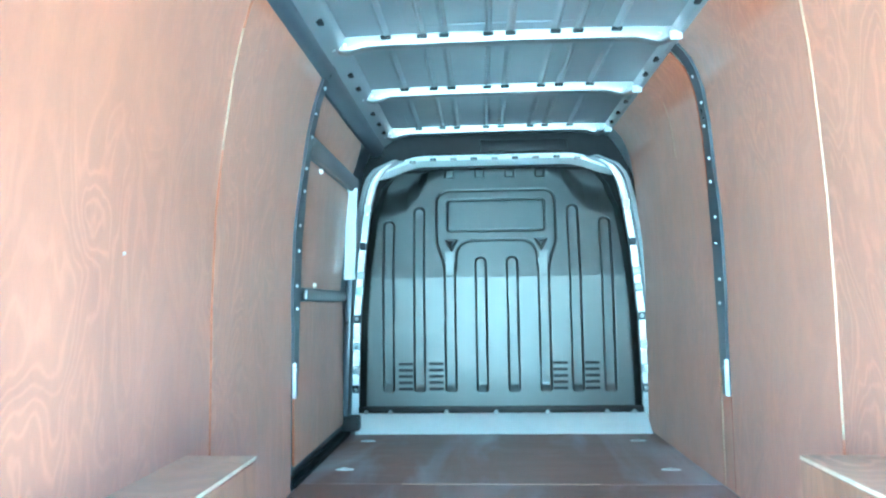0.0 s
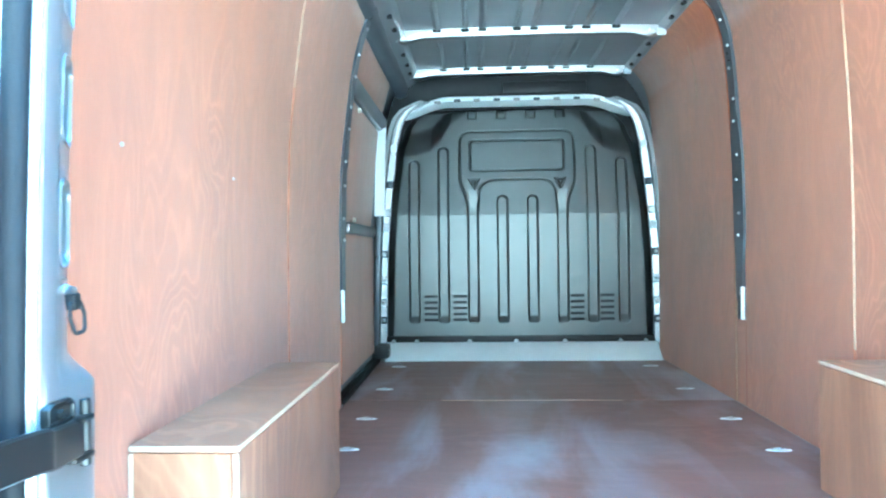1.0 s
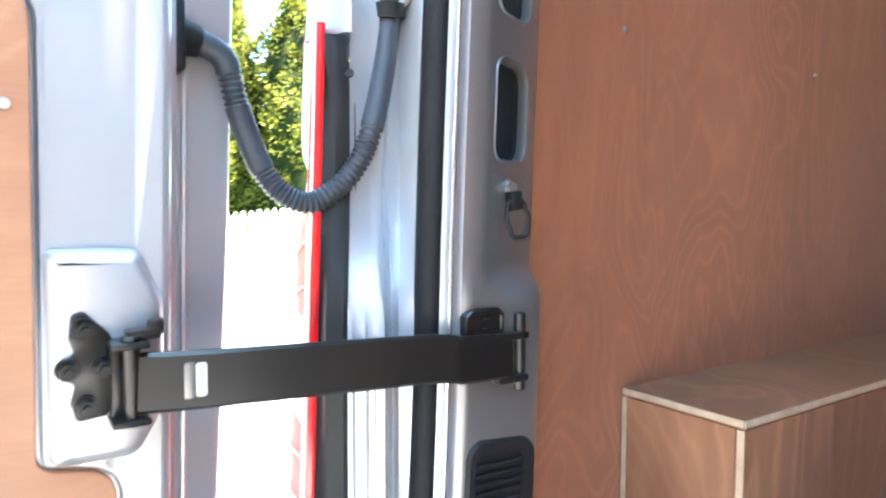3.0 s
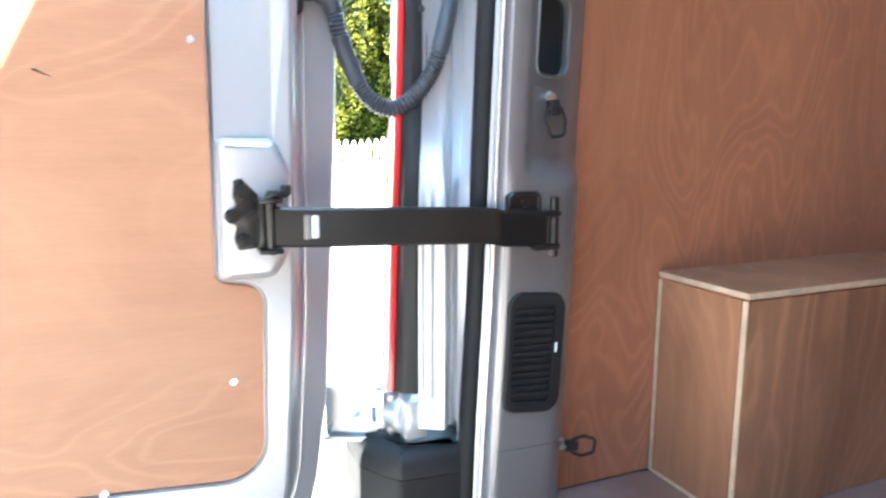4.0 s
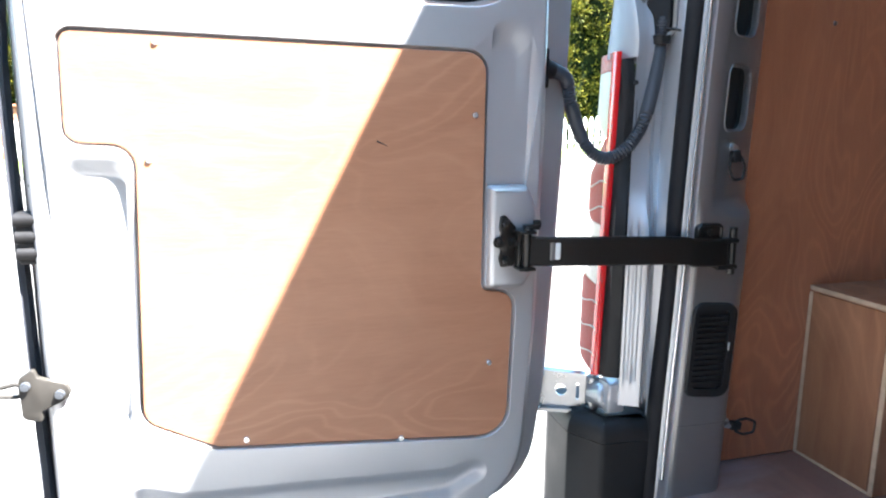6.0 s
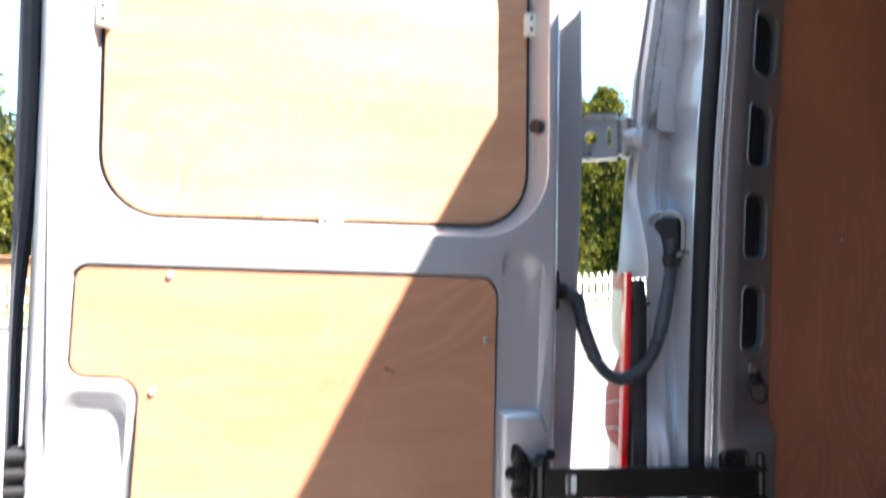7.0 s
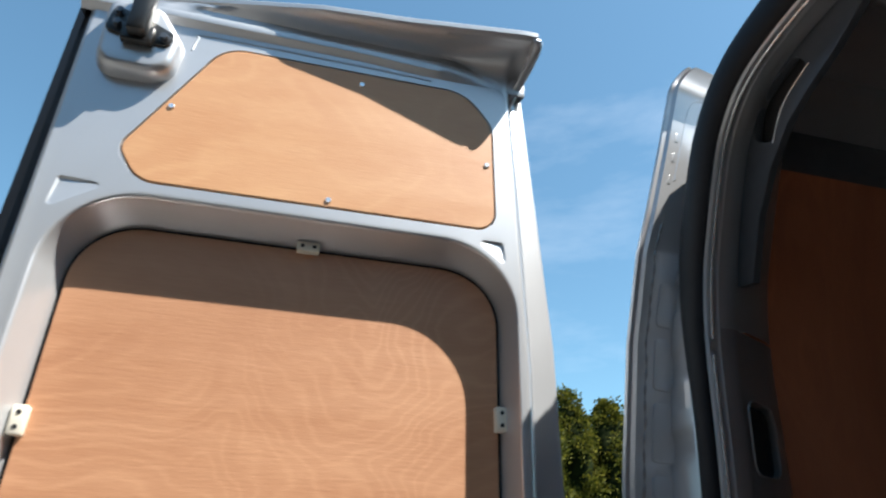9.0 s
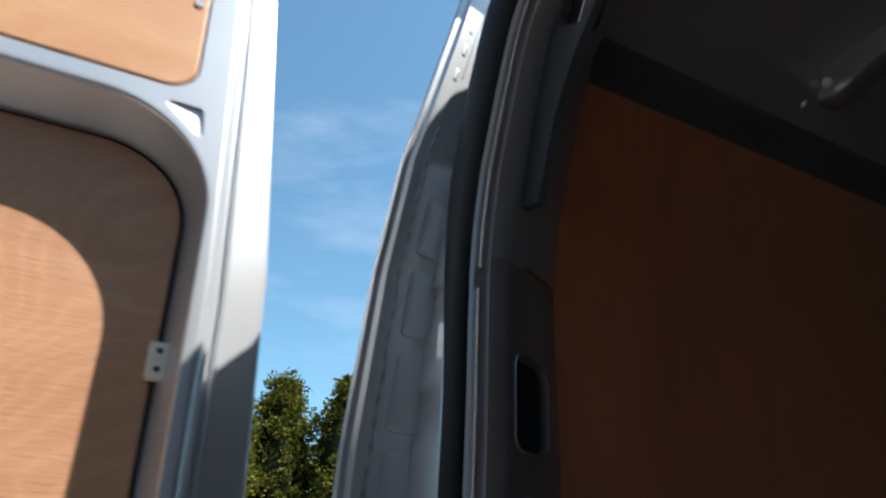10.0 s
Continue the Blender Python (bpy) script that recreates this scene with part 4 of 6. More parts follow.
# wavy bead of sealant, lapped plates and weld dimples on that wall
bm = bmesh.new()
rnd = random.Random(4)
tube(bm, spline([post_wall(1.56 + 0.52 * i / 44, 0.019 + 0.0016 * math.sin(i * 0.9) * rnd.uniform(0.3, 1.0), 0.0005) for i in range(45)], 3), lambda t: 0.0020 + 0.0010 * math.sin(t * 130), 8)
part("sealant_bead", bm, M_PRIMER, corner)
for z0, z1 in ((1.575, 1.665), (1.685, 1.775), (1.795, 1.880), (1.900, 1.975)):
    bm = bmesh.new()
    plate = rounded([(0.034, z0), (0.090, z0), (0.090, z1), (0.036, z1)], 0.008, 4)
    slab(bm, plate, lambda w: (lambda q: tuple(post_wall(q[1], q[0], w))), -0.002, 0.0013, 0.0008)
    part("lap_plate", bm, M_SILVER, corner)
for z in (2.10, 2.168, 2.215, 2.258):
    bm = bmesh.new()
    dent = rounded([(0.014, z - 0.011), (0.022, z - 0.011), (0.022, z + 0.011), (0.014, z + 0.011)], 0.004, 4)
    slab(bm, dent, lambda w: (lambda q: tuple(post_wall(q[1], q[0], w))), -0.002, 0.0016, 0.0014)
    part("weld_dimple", bm, M_SILVER, corner)
# pressed edge below the rounded head
bm = bmesh.new()
tube(bm, spline([post_wall(2.17, 0.029), post_wall(2.27, 0.030), post_wall(2.335, 0.036), post_wall(2.356, 0.054), post_wall(2.362, 0.085)], 6), 0.0016, 8)
part("pressed_edge", bm, M_SILVER, corner)


# ---- the open rear door ----
door = thing("rear_door", "open silver rear van door lined with three plywood panels", "door")
FACE_X = -0.785
PAN = rounded([(-0.352, 0.585, 0.05), (0.325, 0.585, 0.12), (0.347, 0.90, 0.3), (0.355, 1.30, 0.4), (0.358, 1.80, 0.4), (0.346, 2.10, 0.3), (0.335, 2.338, 0.03), (-0.350, 2.338, 0.02), (-0.343, 1.60, 0.4)], 0.03, 6)
SKIN = rounded([(-0.384, 0.555, 0.05), (0.372, 0.555, 0.13), (0.404, 0.80, 0.3), (0.422, 1.15, 0.4), (0.434, 1.55, 0.4), (0.430, 1.85, 0.4), (0.408, 2.15, 0.3), (0.392, 2.365, 0.02), (-0.385, 2.365, 0.02), (-0.370, 1.60, 0.4)], 0.03, 6)
LOW = rounded([(-0.307, 1.338, 0.022), (-0.312, 1.189, 0.025), (-0.229, 1.185, 0.025), (-0.246, 0.800, 0.035), (-0.146, 0.746, 0.02), (0.312, 0.706, 0.05), (0.320, 0.957, 0.03), (0.266, 0.966, 0.008), (0.270, 1.327, 0.035)], 0.02, 6)
WIN = rounded([(-0.318, 1.385, 0.11), (0.347, 1.385, 0.11), (0.347, 1.992, 0.12), (-0.320, 1.992, 0.12)], 0.1, 12)
TOP = rounded([(-0.147, 2.288, 0.06), (0.262, 2.290, 0.07), (0.312, 2.225, 0.06), (0.316, 2.013, 0.035), (-0.225, 2.009, 0.05), (-0.262, 2.065, 0.03)], 0.03, 8)
VALLEY = ([(0.2728, 1.1235, 0.004), (0.334, 1.1235, 0.008), (0.339, 1.372, 0.030), (0.2728, 1.372, 0.020)], [(0.2730, 1.1255, 0.004), (0.310, 1.1255, 0.008), (0.312, 1.330, 0.022), (0.2730, 1.330, 0.012)], 0.0085)
LOCK_BAY = ([(-0.340, 0.765, 0.030), (-0.256, 0.790, 0.020), (-0.2365, 1.176, 0.025), (-0.330, 1.182, 0.030)], [(-0.318, 0.806, 0.030), (-0.2545, 0.816, 0.012), (-0.2380, 1.146, 0.015), (-0.312, 1.150, 0.030)], 0.010)
SHALLOW = [([(0.275, 1.997), (0.327, 1.997), (0.332, 1.950)], 0.005, 0.0030), ([(-0.252, 1.999), (-0.322, 2.003), (-0.3285, 1.945)], 0.005, 0.0030), ([(-0.326, 1.440), (-0.322, 1.368), (-0.250, 1.368)], 0.005, 0.0030),
           ([(-0.290, 0.610), (0.215, 0.610), (0.285, 0.645), (0.262, 0.684), (0.205, 0.668), (-0.190, 0.688), (-0.275, 0.716)], 0.022, 0.0080)]


def dip(q):
    """How far the pan lies back beside the lower panel, where the pressed bays open towards it."""
    y, z = q
    hinge_side = 0.0085 * smoothstep(0.236, 0.258, y) * smoothstep(1.120, 1.126, z) * (1 - smoothstep(1.27, 1.36, z))
    lock_side = 0.010 * smoothstep(-0.222, -0.228, y) * smoothstep(0.80, 0.83, z) * (1 - smoothstep(1.12, 1.16, z))
    return hinge_side + lock_side


def seat(loop, k=1.0):
    """The window recess is steeper along the sill and on the hinge side."""
    return [(y + 0.013 * k * smoothstep(0.16, 0.31, y), z - 0.010 * k * (1 - smoothstep(1.41, 1.54, z))) for y, z in loop]


def on_pan(depth=0.0):
    return lambda q: (FACE_X - depth - dip(q), q[0], q[1])


bm = bmesh.new()
pan0 = add_loop(bm, PAN, on_x(FACE_X))
pan_in = add_loop(bm, grown(PAN, -0.002), on_x(FACE_X))
bridge(bm, pan0, pan_in)
hole_loops = []
for loop, depth, slope in ((divided(LOW, 4), 0.008, 0.003), (WIN, 0.057, 0.027), (TOP, 0.006, 0.0015)):
    ring = add_loop(bm, loop, on_pan())
    land = add_loop(bm, grown(loop, 0.005 if loop is WIN else 0.0014), on_pan())
    bridge(bm, land, ring)
    hole_loops.append(land)
    last = ring
    for a, b in ((0.07, 0.012), (0.14, 0.05), (0.20, 0.12), (0.25, 0.20), (0.62, 0.62), (1.0, 1.0)):
        inset = grown(loop, -slope * a)
        nxt = add_loop(bm, seat(inset, a) if loop is WIN else inset, on_pan(depth * b))
        bridge(bm, last, nxt)
        last = nxt
    inset = grown(loop, -slope - 0.012)
    nxt = add_loop(bm, seat(inset) if loop is WIN else inset, on_pan(depth + 0.001))
    bridge(bm, last, nxt)
# pressed bays, deep beside the panel and rising to the rim
for outer, inner, depth in (VALLEY, LOCK_BAY):
    a, b = divided(rounded(outer, 0.02, 6), 4), divided(rounded(inner, 0.02, 6), 4)
    last = add_loop(bm, a, on_pan())
    hole_loops.append(last)
    for k in (0.12, 0.25, 0.38, 0.5, 0.62, 0.75, 0.88, 1.0):
        e = smoothstep(0, 1, k)
        nxt = [bm.verts.new((FACE_X - dip(p) * (1 - e) - depth * e, p[0] + (q[0] - p[0]) * k, p[1] + (q[1] - p[1]) * k)) for p, q in zip(a, b)]
        bridge(bm, last, nxt)
        last = nxt
    cap(bm, last)
# small pressed pads and the long recess along the foot
for pts, wide, depth in SHALLOW:
    pad = len(pts) == 3
    loop = divided(rounded(pts, 0.007 if pad else 0.03, 5), 3 if pad else 1)
    last = add_loop(bm, loop, on_x(FACE_X))
    hole_loops.append(last)
    p, r = Vector(pts[0]), (Vector(pts[-1]) - Vector(pts[0])).normalized()
    tall = abs(r.cross(Vector(pts[1]) - p))
    for k in (0.2, 0.4, 0.6, 0.8, 1.0):
        ring = grown(loop, -wide * k)
        nxt = [bm.verts.new((FACE_X - depth * smoothstep(0, 1, k) * (min(1.0, 1.6 * abs(r.cross(Vector(q) - p)) / tall) if pad else 1.0), q[0], q[1])) for q in ring]
        bridge(bm, last, nxt)
        last = nxt
    cap(bm, last)
fill(bm, [pan_in] + hole_loops)
last = pan0
for g, w in ((0.003, -0.0012), (0.006, -0.004), (0.0075, -0.009), (0.008, -0.019), (0.009, -0.0215), (0.0135, -0.023), (0.0148, -0.026), (0.0150, -0.040), (0.0155, -0.058)):
    nxt = add_loop(bm, grown(PAN, g), on_x(FACE_X + w))
    bridge(bm, last, nxt)
    last = nxt
pan = part("inner_pan", bm, M_SILVER, door, angle=50)
flat = pan.modifiers.new("flat_faces", "WEIGHTED_NORMAL")
flat.weight, flat.keep_sharp = 80, True
# near-black strip laid in the panel gap, painting its shade
bm = bmesh.new()
bridge(bm, add_loop(bm, seat(grown(WIN, -0.0262)), on_x(FACE_X - 0.0540)), add_loop(bm, seat(grown(WIN, -0.0360)), on_x(FACE_X - 0.0560)))
part("gap_shade", bm, M_DARK, door, "near-black strip painting the shade in the gap round the window panel")
bm = bmesh.new()
slab(bm, SKIN, on_x, FACE_X - 0.085, FACE_X - 0.056, 0.010)
part("outer_skin", bm, M_SILVER, door)
# folded seam along the hinge edge
bm = bmesh.new()
right = [q for q in grown(PAN, 0.028) if q[0] > 0.30]
right.sort(key=lambda q: q[1])
tube(bm, [(FACE_X - 0.056, q[0], q[1]) for q in right], 0.0035, 8)
part("edge_seam", bm, M_SILVER, door)


def ply_panel(loop, gap, x, screws, mat):
    bm = bmesh.new()
    board = grown(loop, -gap)
    slab(bm, seat(board) if loop is WIN else board, on_x, x - 0.009, x, 0.0015)
    ob = part("plywood_panel", bm, mat, door, "varnished plywood lining panel", 15)
    for y, z in screws:
        bm = bmesh.new()
        rod(bm, (x - 0.001, y, z), (x + 0.0022, y, z), 0.0056, 0.0040, 14)
        part("screw", bm, M_BRIGHT, ob)
    return ob


ply_panel(LOW, 0.0050, FACE_X - 0.0025, [(0.248, 1.231), (0.276, 0.840), (0.130, 0.728), (-0.104, 0.757), (-0.190, 1.322), (-0.208, 1.170)], M_LOW_PLY)
ply_panel(WIN, 0.0312, FACE_X - 0.050, [(-0.076, 1.414)], M_DOOR_PLY)
ply_panel(TOP, 0.0032, FACE_X + 0.0006, [(-0.203, 2.150), (0.047, 2.026), (0.300, 2.140), (0.080, 2.262)], M_TOP_PLY)
bm = bmesh.new()
rod(bm, (FACE_X - 0.0023, 0.098, 1.194), (FACE_X - 0.0023, 0.113, 1.187), 0.0014, 0.0005, 6)
part("scratch", bm, M_BLACK, door)
# ivory clips that hold the window panel
for y, z, up in ((0.028, 1.963, 0), (-0.288, 1.677, 1), (0.331, 1.727, 1), (0.022, 1.403, 0)):
    bm = bmesh.new()
    hy, hz = (0.009, 0.018) if up else (0.017, 0.008)
    block(bm, (FACE_X - 0.051, FACE_X - 0.037), (y - hy, y + hy), (z - hz, z + hz), 0.002)
    ob = part("panel_clip", bm, M_CLIP, door, "small ivory plastic corner clip")
    for s in (-1, 1):
        bm = bmesh.new()
        a, b = (y, z + s * 0.009) if up else (y + s * 0.009, z)
        rod(bm, (FACE_X - 0.0375, a, b), (FACE_X - 0.0362, a, b), 0.003, n=10)
        part("clip_hole", bm, M_DARK, ob)
# hole plug in the recess wall
bm = bmesh.new()
rod(bm, (FACE_X - 0.022, 0.338, 1.559), (FACE_X - 0.018, 0.329, 1.559), 0.011, 0.011, 14)
part("plug", bm, M_BLACK, door)
# black seal and side strip along the free edge
bm = bmesh.new()
ribbon(bm, [[(-0.826, y0, z), (-0.812, y0 - 0.003, z), (-0.806, y0 - 0.010, z), (-0.812, -0.384, z), (-0.84, -0.390, z), (-0.87, -0.386, z)] for z, y0 in [(0.58 + 1.78 * i / 30, -0.372 + 0.014 * smoothstep(1.25, 1.5, 0.58 + 1.78 * i / 30) - 0.003 * smoothstep(1.5, 2.36, 0.58 + 1.78 * i / 30)) for i in range(31)]])
part("edge_seal", bm, M_HOSE, door, "dark rubber edge seal")

# top lip
bm = bmesh.new()
LIP = [(-0.38, -0.806), (-0.28, -0.800), (0.0, -0.746), (0.15, -0.733), (0.36, -0.706), (0.40, -0.700)]
rows = []
for i in range(41):
    y = -0.372 + (0.374 + 0.372) * i / 40
    lx = mix_table(LIP, y)
    top = 2.384
    lx -= 0.003 * smoothstep(0.345, 0.372, y) ** 2
    rib = 0.012 * (1 - smoothstep(0.20, 0.32, y))
    tall = 0.006 * smoothstep(0.05, 0.20, y)
    under = (lx + FACE_X) / 2 if lx > FACE_X else lx
    rows.append([(FACE_X - 0.0015, y, 2.312 - tall), (FACE_X + 0.2 * rib, y, 2.317 - tall), (FACE_X + 0.85 * rib, y, 2.323 - tall * 0.8), (FACE_X + rib, y, 2.331 - tall * 0.4), (FACE_X + 0.8 * rib, y, 2.338), (FACE_X + 0.1 * rib, y, 2.342), (FACE_X - 0.003, y, 2.346), (FACE_X - 0.003, y, 2.362), (min(lx, FACE_X + 0.002), y, 2.366), (under, y, top - 0.0115), (lx - 0.004, y, top - 0.010), (lx, y, top - 0.007), (lx + 0.0008, y, top + 0.001), (lx - 0.0025, y, top + 0.0055), (FACE_X - 0.05, y, top + 0.008), (FACE_X - 0.085, y, top - 0.004), (FACE_X - 0.085, y, 2.33)])
made = ribbon(bm, rows)
cap(bm, made[0])
cap(bm, made[-1])
part("top_lip", bm, M_SILVER, door)
# return of the lip at the hinge end
bm = bmesh.new()
rows = []
for i in range(25):
    t = i / 24
    z = 2.384 - 0.124 * t
    x = FACE_X - 0.006 + (mix_table(LIP, 0.37) + 0.006 - FACE_X) * (1 - smoothstep(0.08, 0.62, t)) - 0.012 * (1 - t) ** 14 - 0.050 * smoothstep(0.62, 1.0, t)
    y = 0.385 - 0.034 * smoothstep(0.1, 0.9, t) - 0.012 * (1 - t) ** 12
    rows.append([(x - 0.003, y - 0.015, z), (x, y - 0.011, z), (x, y - 0.003, z), (x - 0.003, y, z), (x - 0.012, y, z), (FACE_X - 0.066, y - 0.002, z), (FACE_X - 0.066, y - 0.018, z)])
made = ribbon(bm, rows, True)
cap(bm, made[0])
cap(bm, made[-1])
part("lip_end", bm, M_SILVER, door)
# cove that fills the corner under the lip
bm = bmesh.new()
rows = []
for i in range(21):
    y = 0.215 + 0.159 * i / 20
    u = max(0.0, (y - 0.225) / 0.115)
    low = 2.361 - 0.066 * min(u, 1.0) ** 1.6
    x0 = FACE_X + 0.0012 - 0.034 * smoothstep(0.336, 0.366, y)
    x1, z1 = mix_table(LIP, y) - 0.010, 2.3735
    rows.append([(x0 + (x1 - x0) * (k / 8) ** 1.9, y, low + (z1 - low) * (1 - (1 - k / 8) ** 1.7)) for k in range(9)])
ribbon(bm, rows)
part("lip_cove", bm, M_SILVER, door)

# groove pressed below the lip
bm = bmesh.new()
tube(bm, spline([(FACE_X - 0.0015, -0.195, 2.268), (FACE_X - 0.0015, -0.190, 2.294), (FACE_X - 0.0015, -0.172, 2.303), (FACE_X - 0.0015, 0.06, 2.303), (FACE_X - 0.0015, 0.20, 2.301)], 6), 0.0028, 8)
part("swage", bm, M_SILVER, door)

# boss with the upper catch
bm = bmesh.new()
BOSS = rounded([(-0.325, 2.185, 0.035), (-0.212, 2.185, 0.04), (-0.203, 2.262, 0.04), (-0.245, 2.325, 0.03), (-0.328, 2.325, 0.02)], 0.03, 6)
last = add_loop(bm, BOSS, on_x(FACE_X - 0.002))
for g, w in ((-0.002, 0.010), (-0.004, 0.020), (-0.007, 0.025), (-0.011, 0.028), (-0.015, 0.0288)):
    nxt = add_loop(bm, grown(BOSS, g), on_x(FACE_X + w))
    bridge(bm, last, nxt)
    last = nxt
cap(bm, last)
part("upper_boss", bm, M_SILVER, door)
bm = bmesh.new()
slab(bm, rounded([(-0.318, 2.25), (-0.275, 2.24), (-0.222, 2.235), (-0.216, 2.262), (-0.262, 2.285), (-0.312, 2.30)], 0.01, 4), on_x, FACE_X + 0.027, FACE_X + 0.034, 0.002)
block(bm, (FACE_X + 0.031, FACE_X + 0.062), (-0.282, -0.252), (2.235, 2.345), 0.008)
block(bm, (FACE_X + 0.030, FACE_X + 0.044), (-0.290, -0.244), (2.228, 2.262), 0.004)
catch = part("upper_catch", bm, M_SATIN, door, "black steel door catch")
for y, z in ((-0.302, 2.286), (-0.300, 2.262), (-0.230, 2.250)):
    bm = bmesh.new()
    rod(bm, (FACE_X + 0.033, y, z), (FACE_X + 0.036, y, z), 0.0088, 0.0080, 16)
    rod(bm, (FACE_X + 0.035, y, z), (FACE_X + 0.042, y, z), 0.0066, 0.0060, 6)
    part("bolt", bm, M_STRIP, catch)

# boss and bracket of the check strap
bm = bmesh.new()
BOSS = rounded([(0.266, 0.962, 0.012), (0.330, 0.962, 0.02), (0.352, 1.00, 0.02), (0.352, 1.085, 0.02), (0.335, 1.127, 0.015), (0.268, 1.127, 0.008)], 0.015, 5)
last = add_loop(bm, BOSS, on_x(FACE_X - 0.008))
for g, w in ((-0.001, -0.002), (-0.003, 0.005), (-0.006, 0.010), (-0.009, 0.0125), (-0.0115, 0.0132)):
    nxt = add_loop(bm, grown(BOSS, g), on_x(FACE_X + w))
    bridge(bm, last, nxt)
    last = nxt
cap(bm, last)
part("strap_boss", bm, M_SILVER, door)
bm = bmesh.new()
slab(bm, rounded([(0.286, 1.000), (0.306, 1.002), (0.314, 1.016), (0.316, 1.030), (0.316, 1.048), (0.309, 1.064), (0.292, 1.082), (0.284, 1.080), (0.282, 1.062), (0.286, 1.050), (0.276, 1.046), (0.275, 1.034), (0.286, 1.028), (0.282, 1.014)], 0.004, 3), on_x, FACE_X + 0.012, FACE_X + 0.018, 0.002)
block(bm, (FACE_X + 0.016, FACE_X + 0.046), (0.306, 0.333), (1.055, 1.060), 0.002)
block(bm, (FACE_X + 0.016, FACE_X + 0.046), (0.306, 0.333), (0.998, 1.003), 0.002)
block(bm, (FACE_X + 0.016, FACE_X + 0.030), (0.308, 0.316), (1.000, 1.058), 0.002)
block(bm, (FACE_X + 0.020, FACE_X + 0.036), (0.318, 0.342), (1.060, 1.068), 0.002)
block(bm, (FACE_X + 0.024, FACE_X + 0.034), (0.333, 0.345), (1.062, 1.075), 0.003)
strap_bracket = part("strap_bracket", bm, M_SATIN, door, "black bracket for the check strap")
for y, z in ((0.292, 1.069), (0.281, 1.040), (0.292, 1.012), (0.304, 1.040)):
    bm = bmesh.new()
    rod(bm, (FACE_X + 0.017, y, z), (FACE_X + 0.020, y, z), 0.0088, 0.0082, 16)
    rod(bm, (FACE_X + 0.019, y, z), (FACE_X + 0.029, y, z), 0.0068, 0.0060, 6)
    rod(bm, (FACE_X + 0.028, y, z), (FACE_X + 0.033, y, z), 0.0035, 0.003, 10)
    part("bolt", bm, M_SATIN, strap_bracket)

# latch and lower lock plate on the free edge
bm = bmesh.new()
slab(bm, rounded([(-0.376, 1.035), (-0.348, 1.035), (-0.348, 1.105), (-0.376, 1.105)], 0.006, 4), on_x, -0.815, -0.792, 0.004)
for k in range(3):
    rod(bm, (-0.795, -0.375, 1.05 + 0.022 * k), (-0.795, -0.349, 1.05 + 0.022 * k), 0.009, 0.009, 12)
part("latch", bm, M_BLACK, door, "ribbed black latch block")
for z in (1.138, 1.006):
    bm = bmesh.new()
    rod(bm, (-0.803, -0.352, z), (-0.797, -0.350, z), 0.006, n=12)
    part("plug", bm, M_DARK, door)
bm = bmesh.new()
slab(bm, rounded([(-0.388, 0.885, 0.006), (-0.370, 0.897, 0.004), (-0.366, 0.884, 0.004), (-0.332, 0.872, 0.009), (-0.326, 0.857, 0.009), (-0.340, 0.847, 0.006), (-0.364, 0.836, 0.004), (-0.364, 0.820, 0.004), (-0.388, 0.828, 0.010)], 0.006, 5), on_x, -0.790, -0.779, 0.0015)
lock = part("lock_plate", bm, M_LOCK, door, "bare steel lock plate with two bolts")
for y, z in ((-0.380, 0.874), (-0.340, 0.859)):
    bm = bmesh.new()
    rod(bm, (-0.780, y, z), (-0.774, y, z), 0.0068, 0.0055, 14)
    rod(bm, (-0.775, y, z), (-0.7735, y, z), 0.0024, n=8)
    part("bolt", bm, M_STRIP, lock)
bm = bmesh.new()
loop = rounded([(-0.425, 0.866), (-0.392, 0.872), (-0.392, 0.852), (-0.425, 0.856)], 0.006, 4)
tube(bm, [(-0.800, q[0], q[1]) for q in loop + loop[:1]], 0.0032, 8, False)
part("striker_loop", bm, M_LOCK, lock)


# the other rear door, folded back on its own side
other = thing("rear_door", "open silver rear van door lined with plywood", "door")
bm = bmesh.new()
slab(bm, SKIN, on_x, 0.870, 0.841, 0.010)
part("outer_skin", bm, M_SILVER, other)
bm = bmesh.new()
slab(bm, PAN, on_x, 0.842, 0.790, 0.008)
part("inner_pan", bm, M_SILVER, other)
for loop in (LOW, WIN, TOP):
    bm = bmesh.new()
    slab(bm, grown(loop, -0.01), on_x, 0.791, 0.784, 0.002)
    part("plywood_panel", bm, M_DOOR_PLY, other)


